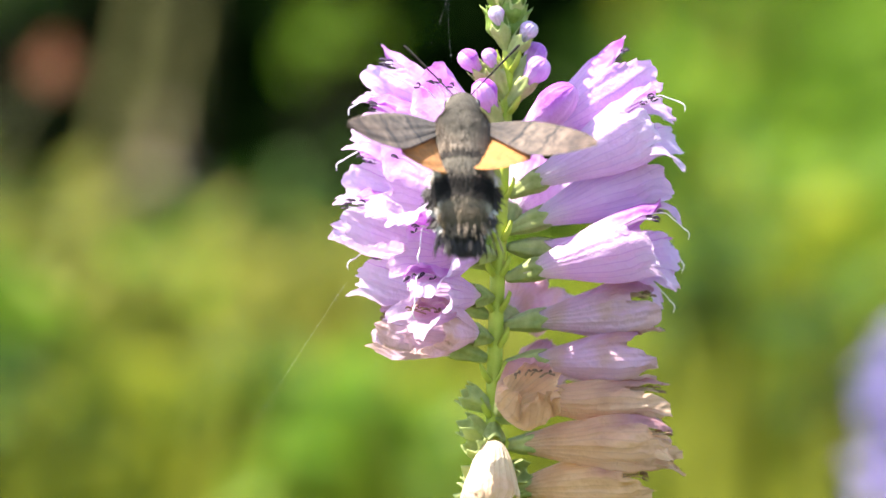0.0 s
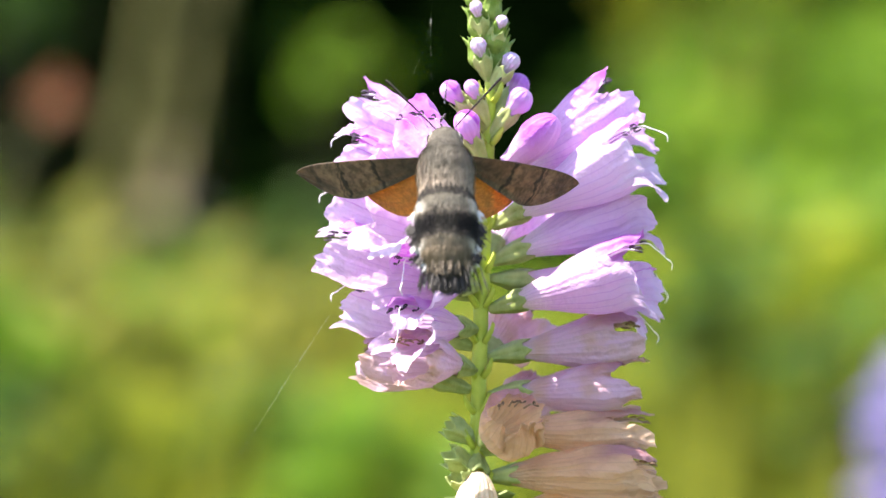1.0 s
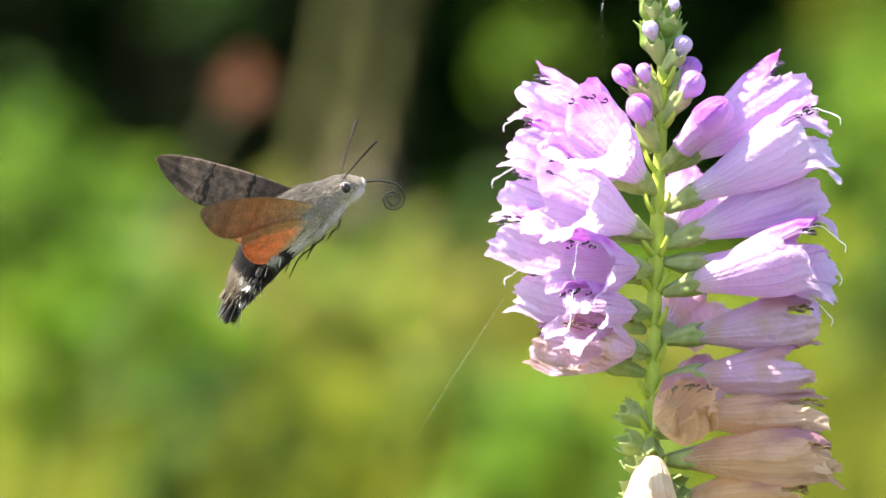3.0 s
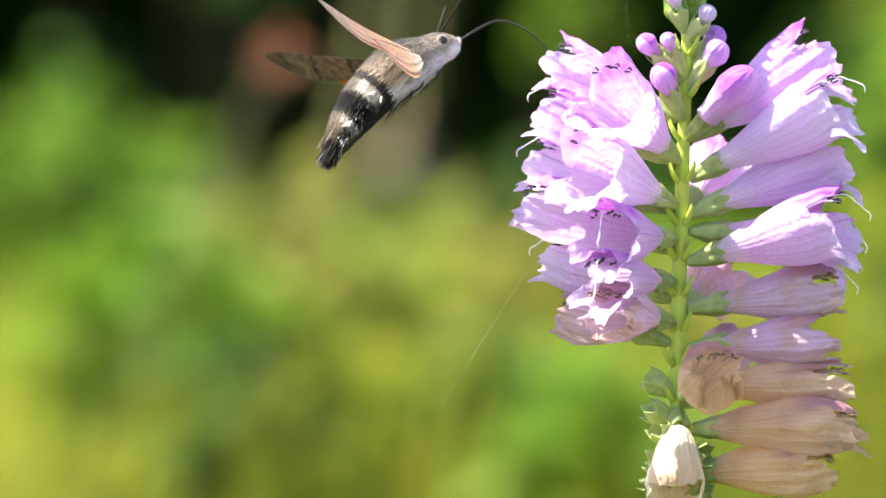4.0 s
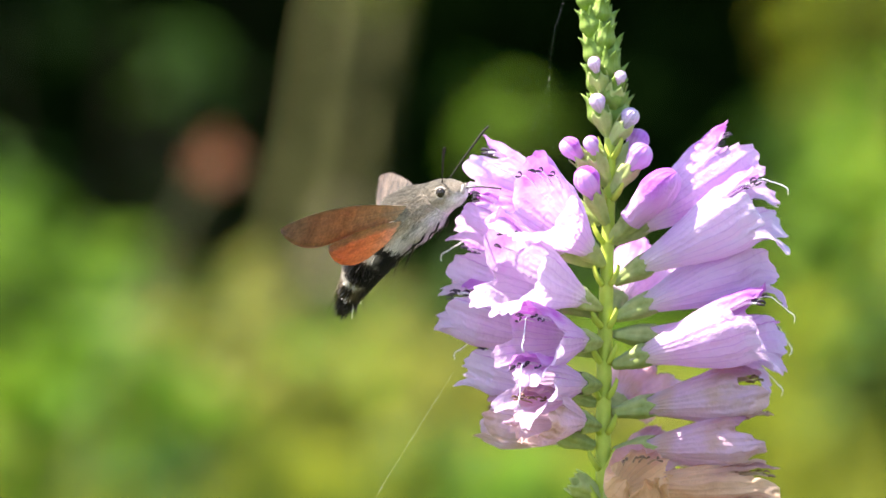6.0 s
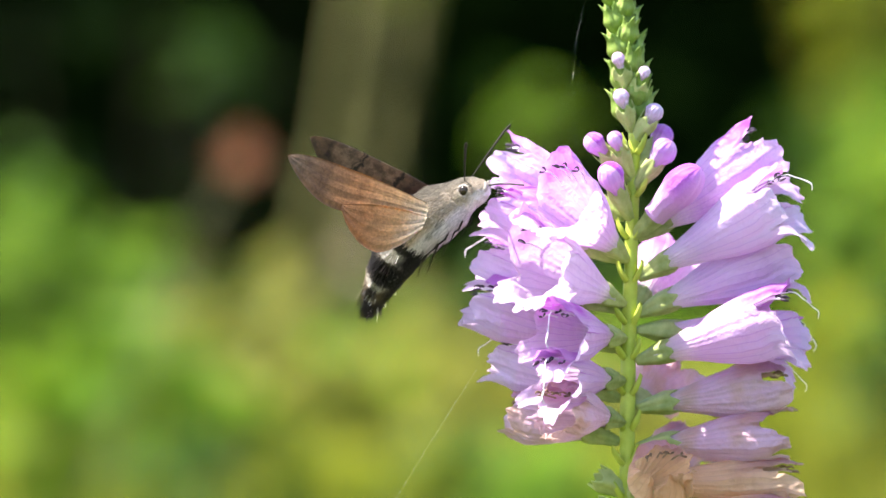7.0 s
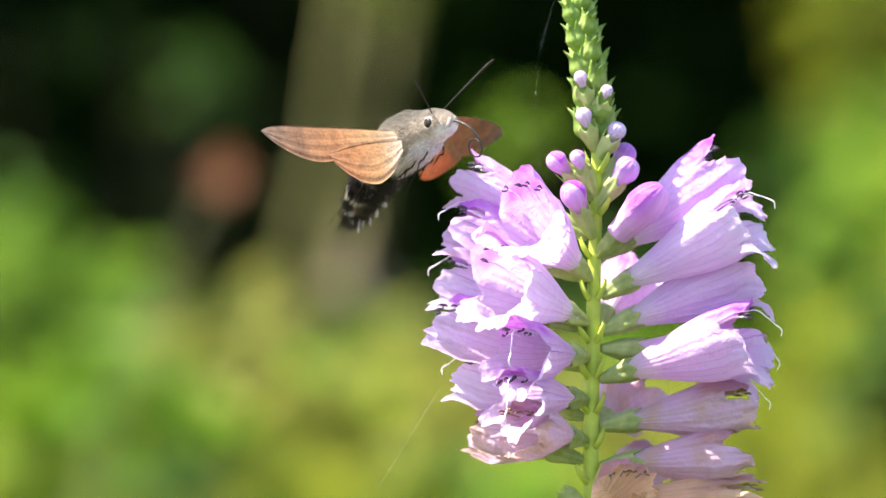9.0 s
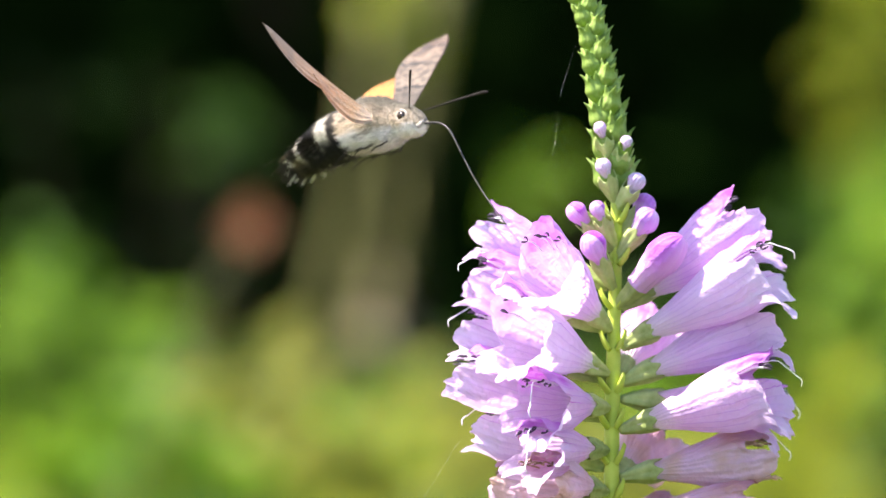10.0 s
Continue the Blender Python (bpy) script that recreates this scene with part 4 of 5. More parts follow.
def wing_mesh(name, s, span, lead, trail, mats, lower, seed):
    """A cambered wing with an upper and a lower face. s: -1 for the animal's right, 1 for its left."""
    rows, cols = 40, 20
    verts, uvs = [], []
    for layer in (0.05, -0.05):
        for i in range(rows):
            q = i / (rows - 1)
            sp = span * q
            a, b = profile(lead, sp), profile(trail, sp)
            for j in range(cols):
                c = j / (cols - 1)
                x = a + (b - a) * c
                z = (0.9 * math.sin(math.pi * min(1, q * 1.1)) * (1 - c) * 0.6 if lower == 0 else 0.0) - 0.35 * c * q + 0.07 * math.sin(c * 21) * c + lower * (1 - 0.6 * q)
                z -= 0.9 * q * q
                edge = min(1.0, 6 * min(c, 1 - c, 1 - q) + 0.12)
                fringe = 0.10 * noise.noise(Vector((sp * 4, seed, 0))) * (c > 0.97)
                verts.append(Vector((x + fringe, s * sp, z + layer * edge)) / 1000)
                uvs.append((q, c))
    n = rows * cols
    top = grid_faces(rows, cols, False)
    low = grid_faces(rows, cols, False, n)
    if s > 0:
        top = [f[::-1] for f in top]
    else:
        low = [f[::-1] for f in low]
    faces = top + low
    index = [0] * len(top) + [1] * len(low)
    rim = [j for j in range(cols)] + [i * cols + cols - 1 for i in range(1, rows)] + [(rows - 1) * cols + j for j in range(cols - 2, -1, -1)] + [i * cols for i in range(rows - 2, 0, -1)]
    for a, b in zip(rim, rim[1:] + rim[:1]):
        faces.append((a, b, b + n, a + n))
        index.append(0)
    return mesh_data(name, verts, faces, mats, uvs, index)


WING_ROOT = {-1: (0.0025, -0.0034, 0.0030), 1: (0.0025, 0.0034, 0.0030)}
wings = {}
for s in (-1, 1):
    fore = part("forewing", wing_mesh("forewing", s, 21.6, FORE_LEAD, FORE_TRAIL, [WING_TOP, WING_UNDER], 0.0, s), moth, "mottled grey-brown forewing, rusty below", pose(*WING_ROOT[s]))
    part("hindwing", wing_mesh("hindwing", s, 12.0, HIND_LEAD, HIND_TRAIL, [HIND_TOP, HIND_UNDER], -0.75, s + 7), fore, "bright orange hindwing")
    wings[s] = fore

# the long tongue, in short stiff pieces
TONGUE_N, TONGUE_MM = 26, 0.95
TONGUE_ROOT = (9.7, spine(9.7) - 0.3)
tongue = []
for k in range(TONGUE_N):
    r = 0.00016 - 0.00008 * k / TONGUE_N
    v, f = tube([Vector((x * TONGUE_MM / 1000, 0, 0)) for x in (-0.08, 0, 0.5, 1, 1.08)], [r * 0.96, r, r * 0.99, r * 0.98, r * 0.94], 8)
    tongue.append(part("proboscis_segment", mesh_data("proboscis_segment", v, f, BLACK_HORN), moth, "piece of the long black proboscis"))


def tongue_shape(angles, roll=0.0):
    """Poses of the pieces for their angles to the body's axis, upwards positive."""
    x, z = TONGUE_ROOT
    turn = Matrix.Translation((0, 0, z / 1000)) @ Matrix.Rotation(radians(roll), 4, "X") @ Matrix.Translation((0, 0, -z / 1000))
    out = []
    for a in angles:
        out.append(turn @ pose(x / 1000, 0, z / 1000, 0, -a, 0))
        x += TONGUE_MM * math.cos(radians(a))
        z += TONGUE_MM * math.sin(radians(a))
    return out


def bend(angles):
    """One angle for each piece, from a few along the tongue."""
    out = []
    for k in range(TONGUE_N):
        w = k / (TONGUE_N - 1) * (len(angles) - 1)
        i = min(int(w), len(angles) - 2)
        out.append(angles[i] + (angles[i + 1] - angles[i]) * (w - i))
    return out


FEED = [-36, -40, -44, -47, -49, -50] + [130 if k % 2 else -50 for k in range(1, TONGUE_N - 5)]
COIL = [-42, -46, -50, -56, -66, -82, -104, -130] + [-130 - 30 * k - 1.2 * k * k for k in range(1, TONGUE_N - 7)]
TUCK = [-42, -48, -56, -66, -78, -92, -108, -126] + [-126 - 42 * k for k in range(1, TONGUE_N - 7)]
BENT = bend([-10, -12, -14, -20, -50, -66, -76, -84, -92, -98, -104, -110, -116, -124])
REACH = bend([-12, -18, -40, -62, -68, -68, -67, -66, -64, -62, -60, -58, -58, -58])
HOOK = bend([0, 12, 55, 115, 152, 160, 162, 162, 162, 162, 162, 162, 162, 162])
TONGUE_ROWS = [(0.0, FEED), (1.85, FEED), (1.95, HOOK), (2.05, HOOK), (2.2, BENT), (2.53, BENT), (2.7, COIL), (3.1, COIL), (3.27, BENT), (4.27, BENT), (4.4, FEED),
               (7.7, FEED), (7.9, TUCK), (9.0, TUCK), (9.2, BENT), (9.4, FEED), (9.5, FEED), (9.75, REACH), (10.0, REACH)]
TONGUE_ROLL = [(0.0, 0), (1.85, 0), (1.95, 75), (2.05, 75), (2.2, 0), (10.0, 0)]


# ---- meadow and hedge behind ----
GRASS_GROUND = leaf_material("meadow_soil", (0.035, 0.05, 0.012), (0.085, 0.105, 0.022), 9, 0.0, 0.9, 20, spec=0.12)
GRASS = leaf_material("meadow_grass", (0.16, 0.185, 0.016), (0.44, 0.455, 0.05), 30, 0.35, 0.5, 0.3, True, spec=0.12)
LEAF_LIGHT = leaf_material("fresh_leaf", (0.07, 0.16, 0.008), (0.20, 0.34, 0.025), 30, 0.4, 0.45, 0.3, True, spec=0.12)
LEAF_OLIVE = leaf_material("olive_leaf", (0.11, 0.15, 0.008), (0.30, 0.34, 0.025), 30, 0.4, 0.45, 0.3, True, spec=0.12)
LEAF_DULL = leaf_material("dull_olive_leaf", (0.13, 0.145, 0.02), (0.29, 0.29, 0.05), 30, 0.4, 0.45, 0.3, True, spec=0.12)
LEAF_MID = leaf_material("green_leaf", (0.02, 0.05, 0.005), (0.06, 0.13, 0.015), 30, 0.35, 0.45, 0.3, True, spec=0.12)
# darker copy of the green leaf, with shade put into the colour
LEAF_PAINTED_SHADE = leaf_material("green_leaf_shade_in_colour", (0.004, 0.010, 0.0015), (0.012, 0.027, 0.004), 30, 0.3, 0.6, 0.3, True, 0.1)
# near-black leaf colour carries the deep shade of the hedge
LEAF_HEDGE_SHADE = leaf_material("hedge_leaf_shade_in_colour", (0.0014, 0.0040, 0.0008), (0.0045, 0.012, 0.002), 12, 0.1, 0.9, 0.3, True, 0.0)
STALK_TAN = plain_material("dry_stalk", (0.125, 0.12, 0.028), (0.20, 0.19, 0.058), 40, 0.8)
RED_HEAD = leaf_material("rusty_flower_head", (0.24, 0.09, 0.04), (0.42, 0.18, 0.085), 60, 0.25, 0.6, 0.3, True)
PINK_HEAD = leaf_material("pinkish_flower_head", (0.30, 0.16, 0.09), (0.50, 0.31, 0.18), 60, 0.25, 0.6, 0.3, True)
PURPLE_HEAD = leaf_material("violet_blossom", (0.20, 0.16, 0.42), (0.38, 0.32, 0.62), 60, 0.3, 0.6, 0.3, True)
YELLOW_HEAD = leaf_material("yellow_blossom", (0.55, 0.42, 0.02), (0.80, 0.62, 0.05), 60, 0.3, 0.6, 0.3, True)
STRAW = plain_material("pale_straw", (0.30, 0.31, 0.13), (0.44, 0.44, 0.22), 40, 0.7)
WITHERED = plain_material("withered_leaf", (0.26, 0.21, 0.13), (0.42, 0.35, 0.24), 40, 0.8)
# far darker than bare bark, so that sunlit boughs look shaded
BARK_DARKENED = plain_material("bark_shade_in_colour", (0.008, 0.007, 0.004), (0.022, 0.018, 0.011), 20, 0.95, bump_mm=4, spec=0.05)


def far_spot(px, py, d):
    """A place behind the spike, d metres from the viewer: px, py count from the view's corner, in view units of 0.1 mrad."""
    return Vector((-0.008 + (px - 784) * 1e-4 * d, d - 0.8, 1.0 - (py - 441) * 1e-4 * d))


def ground():
    n = 60
    verts, faces = [], []
    for i in range(n):
        r = 0.0 if i == 0 else 0.25 * (1.165 ** i)
        for j in range(48):
            a = 2 * math.pi * j / 48
            z = 0.03 * noise.noise(Vector((r * math.cos(a), r * math.sin(a), 0)) * 0.8) if r > 0.6 else 0.0
            verts.append((r * math.cos(a), r * math.sin(a), z))
    me = mesh_data("ground", verts, grid_faces(n, 48), GRASS_GROUND)
    tagged(new("ground", me), "uneven green meadow ground", "ground", kind="structure")


def blades(name, label, count, x_span, y_span, heights, wide, mat, seed, lean=0.25):
    rng = random.Random(seed)
    verts, faces = [], []
    for _ in range(count):
        y = rng.uniform(*y_span)
        x = rng.uniform(*x_span) * (1 + 1.2 * rng.random() ** 5)
        h = rng.uniform(*heights)
        a = rng.uniform(0, 2 * math.pi)
        d = Vector((math.cos(a), math.sin(a), 0))
        side = Vector((math.cos(a + 1.3), math.sin(a + 1.3), 0)) * wide * rng.uniform(0.6, 1.4)
        n = len(verts)
        bend = rng.uniform(0.3, 1.0) * lean * h
        for q in (0, 0.35, 0.7, 0.9):
            p = Vector((x, y, h * q)) + d * bend * q * q
            w = side * (1 - q * 0.75)
            verts += [p - w, p + w]
        verts.append(Vector((x, y, h)) + d * bend)
        faces += [(n, n + 1, n + 3, n + 2), (n + 2, n + 3, n + 5, n + 4), (n + 4, n + 5, n + 7, n + 6), (n + 6, n + 7, n + 8)]
    tagged(new(name, mesh_data(name, verts, faces, mat)), label, "grass", kind="stuff")


def leaf_cloud(rng, centre, radius, count, size, tilt=0.6):
    """Pointed, slightly folded leaves through an uneven ellipsoid."""
    verts, faces = [], []
    for _ in range(count):
        while True:
            p = Vector((rng.uniform(-1, 1), rng.uniform(-1, 1), rng.uniform(-1, 1)))
            if p.length < 1 and p.length > 0.25 + 0.4 * noise.noise(p * 3 + Vector(centre)):
                break
        p = Vector((p.x * radius[0], p.y * radius[1], p.z * radius[2])) + Vector(centre)
        d = Vector((rng.gauss(0, 1), rng.gauss(0, 1), rng.gauss(0, tilt))).normalized()
        nrm = Vector((rng.gauss(0, 0.6), rng.gauss(-0.3, 0.6), 1)).normalized()
        side = d.cross(nrm).normalized()
        nrm = side.cross(d)
        ln = size * rng.uniform(0.6, 1.4)
        w = ln * rng.uniform(0.2, 0.32)
        n = len(verts)
        verts += [p, p + d * ln * 0.45 + side * w + nrm * w * 0.3, p + d * ln * 0.5, p + d * ln * 0.45 - side * w + nrm * w * 0.3, p + d * ln - nrm * w * 0.3]
        faces += [(n, n + 1, n + 2), (n, n + 2, n + 3), (n + 1, n + 4, n + 2), (n + 2, n + 4, n + 3)]
    return verts, faces


def shrub(seed, centre, radius, count, size, mat, label, group, name="shrub", category="shrub"):
    rng = random.Random(seed)
    c = Vector(centre)
    ob = thing(name, (c.x, c.y, 0), label, category, group)
    local = Vector((0, 0, c.z))
    v, f = leaf_cloud(rng, local, radius, count, size)
    part("leaves", mesh_data("leaves", v, f, mat, smooth=False), ob)
    for k in range(5):
        a = 2 * math.pi * k / 5 + rng.uniform(-0.4, 0.4)
        top = local + Vector((math.cos(a) * radius[0] * 0.6, math.sin(a) * radius[1] * 0.6, radius[2] * rng.uniform(0.0, 0.6)))
        line = smooth_line([(0.03 * math.cos(a), 0.03 * math.sin(a), 0), (top.x * 0.3, top.y * 0.3, top.z * 0.5), tuple(top)], 8)
        v, f = tube([Vector(p) for p in line], [0.006 - 0.0006 * i for i in range(8)], 7)
        part("branch", mesh_data("branch", v, f, BARK_DARKENED), ob)
    return ob


def headed_stalk(name, label, category, seed, head_at, foot_dx, head, mat, stalk_mm, leaves=120, size=0.012, stalk_mat=LEAF_OLIVE):
    """A meadow flower: a tapering stalk from the ground and a head of many small petals."""
    rng = random.Random(seed)
    c = Vector(head_at)
    ob = thing(name, (c.x + foot_dx, c.y, 0), label, category)
    line = smooth_line([(0, 0, 0), (-foot_dx * 0.25, 0, c.z * 0.5), (-foot_dx * 0.8, 0, c.z * 0.9), (-foot_dx, 0, c.z)], 14)
    v, f = tube([Vector(p) for p in line], [stalk_mm / 1000 * (1.1 - 0.04 * i) for i in range(14)], 8)
    part("stalk", mesh_data("stalk", v, f, stalk_mat), ob)
    v, f = leaf_cloud(rng, Vector((-foot_dx, 0, c.z)), head, leaves, size)
    part("flower_head", mesh_data("flower_head", v, f, mat, smooth=False), ob)
    return ob


ground()
blades("tall_grass", "sunlit yellow-green tall meadow grass", 38000, (-3.2, 3.2), (1.7, 7.0), (0.76, 1.01), 0.006, GRASS, 4)
blades("low_grass", "green grass at the foot of the plants", 24000, (-3.4, 3.4), (-3.0, 2.0), (0.12, 0.35), 0.003, GRASS, 5)


def hedge():
    """A hedge that closes the meadow: dense leaves over boughs, shade put into their dark colours."""
    rng = random.Random(14)
    ob = thing("hedge", (0, 10.5, 0), "dense dark green hedge, its shade put into the leaf colour", "hedge")
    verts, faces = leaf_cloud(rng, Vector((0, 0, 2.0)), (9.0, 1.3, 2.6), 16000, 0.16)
    part("leaves", mesh_data("leaves", verts, faces, LEAF_HEDGE_SHADE, smooth=False), ob)
    for k in range(14):
        x = -8 + 16 * k / 13
        line = smooth_line([(x, 0.3, 0), (x + rng.uniform(-0.3, 0.3), 0.4, 1.6), (x + rng.uniform(-0.6, 0.6), 0.5, 3.6)], 9)
        v, f = tube([Vector(p) for p in line], [0.07 - 0.005 * i for i in range(9)], 8)
        part("trunk", mesh_data("trunk", v, f, BARK_DARKENED), ob)
    # one uneven dark sheet stands in for the hedge's shaded depth
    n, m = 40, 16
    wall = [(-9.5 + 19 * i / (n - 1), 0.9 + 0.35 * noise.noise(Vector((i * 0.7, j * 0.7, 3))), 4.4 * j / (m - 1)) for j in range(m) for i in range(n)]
    part("shaded_depth_sheet", mesh_data("shaded_depth_sheet", wall, grid_faces(m, n, False), LEAF_HEDGE_SHADE), ob, "dark sheet standing in for the shaded inside of the hedge")


hedge()
BED = "plants in the meadow behind"
# shrubs near the hedge get their shade from darker leaf colours
for i, (px, py, d, rx, rz, cnt, mat, label) in enumerate((
    (1420, 330, 4.4, 0.16, 0.16, 700, LEAF_LIGHT, "sunlit fresh green shrub in the meadow"),
    (1330, 640, 3.6, 0.15, 0.12, 600, LEAF_OLIVE, "sunlit olive-green leafy plant in the meadow"),
    (1600, 520, 4.0, 0.16, 0.16, 600, LEAF_LIGHT, "sunlit fresh green shrub in the meadow"),
    (1180, 160, 5.6, 0.10, 0.10, 240, LEAF_MID, "green shrub, partial shade put into its leaf colour"),
    (1310, -60, 5.2, 0.11, 0.20, 300, LEAF_OLIVE, "olive-green tall shrub at the meadow edge"),
    (1560, 60, 5.2, 0.14, 0.16, 300, LEAF_LIGHT, "sunlit fresh green shrub in the meadow"),
    (590, 60, 5.0, 0.055, 0.05, 22, LEAF_LIGHT, "small fresh green spray in front of the hedge"),
    (-170, -20, 5.4, 0.14, 0.13, 22, LEAF_PAINTED_SHADE, "green shrub in front of the hedge, shade put into its dark colour"),
    (30, -40, 5.2, 0.035, 0.035, 40, LEAF_MID, "small green spray in front of the hedge"),
    (-290, 215, 5.0, 0.05, 0.05, 70, LEAF_MID, "green shrub in front of the hedge"),
    (-320, 360, 4.5, 0.11, 0.09, 230, LEAF_LIGHT, "sunlit fresh green shrub in the meadow"),
    (40, 470, 4.2, 0.10, 0.06, 260, LEAF_MID, "green leafy plant in the meadow"),
    (120, 620, 3.2, 0.14, 0.09, 420, LEAF_DULL, "dull olive-green leafy plant in the meadow"),
    (560, 640, 3.6, 0.13, 0.09, 420, LEAF_DULL, "dull olive-green leafy plant in the meadow"),
    (400, 470, 4.6, 0.12, 0.07, 240, LEAF_MID, "green leafy plant in the meadow"),
    (760, 560, 4.4, 0.12, 0.08, 320, LEAF_LIGHT, "sunlit fresh green leafy plant in the meadow"),
    (980, 700, 3.8, 0.14, 0.09, 420, LEAF_OLIVE, "sunlit olive-green leafy plant in the meadow"),
    (440, 720, 2.9, 0.04, 0.03, 50, LEAF_MID, "green leafy plant in the meadow"),
    (40, 720, 2.8, 0.04, 0.04, 50, LEAF_MID, "green leafy plant in the meadow"),
    (240, 560, 3.4, 0.05, 0.05, 160, LEAF_LIGHT, "sunlit fresh green leafy plant in the meadow"),
    (1250, 480, 3.2, 0.04, 0.05, 60, LEAF_MID, "green leafy plant in the meadow"),
    (1500, 640, 3.0, 0.04, 0.05, 60, LEAF_MID, "green leafy plant in the meadow"),
    (640, 800, 2.8, 0.06, 0.04, 160, LEAF_LIGHT, "sunlit fresh green leafy plant in the meadow"),
    (-150, 640, 3.0, 0.07, 0.08, 240, LEAF_LIGHT, "sunlit fresh green leafy plant in the meadow"),
    (330, -235, 5.4, 0.035, 0.05, 70, LEAF_OLIVE, "sunlit yellow-green spray beside the dry stalk"),
    (700, 330, 5.5, 0.10, 0.06, 200, LEAF_MID, "green shrub, partial shade put into its leaf colour"),
    (300, 830, 3.0, 0.20, 0.06, 800, LEAF_OLIVE, "sunlit olive-green leafy plant in the meadow"),
)):
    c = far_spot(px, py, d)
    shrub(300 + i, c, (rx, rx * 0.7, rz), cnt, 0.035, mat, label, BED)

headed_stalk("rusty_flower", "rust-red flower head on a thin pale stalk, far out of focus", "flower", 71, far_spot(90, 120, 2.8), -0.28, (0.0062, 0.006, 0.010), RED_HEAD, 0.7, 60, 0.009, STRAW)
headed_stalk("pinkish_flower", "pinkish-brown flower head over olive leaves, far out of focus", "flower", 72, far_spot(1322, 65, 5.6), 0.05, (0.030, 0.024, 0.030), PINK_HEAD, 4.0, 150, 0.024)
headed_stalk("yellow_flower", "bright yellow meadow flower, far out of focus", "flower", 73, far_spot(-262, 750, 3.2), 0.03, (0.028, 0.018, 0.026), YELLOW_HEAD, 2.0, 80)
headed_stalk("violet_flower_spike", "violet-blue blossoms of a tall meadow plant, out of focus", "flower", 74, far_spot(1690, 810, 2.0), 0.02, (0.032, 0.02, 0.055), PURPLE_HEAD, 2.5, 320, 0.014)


def dry_stalk(seed, top, foot, mm, label, withered=False):
    rng = random.Random(seed)
    a, b = Vector(top), Vector(foot)
    ob = thing("dry_stalk", (b.x, b.y, 0), label, "dry stalk", "dry stalks behind the spike")
    o = Vector((b.x, b.y, 0))
    line = smooth_line([(0, 0, 0), tuple((b - o) * 0.999), tuple((a + b) / 2 - o + Vector((rng.uniform(-0.004, 0.004), 0, 0))), tuple(a - o)], 20)
    v, f = tube([Vector(p) for p in line], [mm / 1000 * (0.42 + 0.036 * i + 0.10 * math.sin(i * 2.1)) for i in range(20)], 10)
    part("stalk", mesh_data("stalk", v, f, STALK_TAN), ob)
    for k in range(3):
        p = Vector(line[8 + 3 * k])
        v, f = tube([p, p + Vector((0.012 * (-1) ** k, 0, 0.02)), p + Vector((0.03 * (-1) ** k, 0.01, 0.016))], [0.0016, 0.003, 0.0004], 7)
        part("dry_leaf", mesh_data("dry_leaf", v, f, STALK_TAN), ob)
    if withered:
        p = b + (a - b) * 0.34 - o
        v, f = leaf_cloud(rng, p, (0.018, 0.014, 0.042), 46, 0.03)
        part("withered_leaves", mesh_data("withered_leaves", v, f, WITHERED, smooth=False), ob, "pale withered leaves")


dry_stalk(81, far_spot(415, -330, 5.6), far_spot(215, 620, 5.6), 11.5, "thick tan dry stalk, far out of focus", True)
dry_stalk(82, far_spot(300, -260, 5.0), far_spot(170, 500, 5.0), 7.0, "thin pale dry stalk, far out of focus")


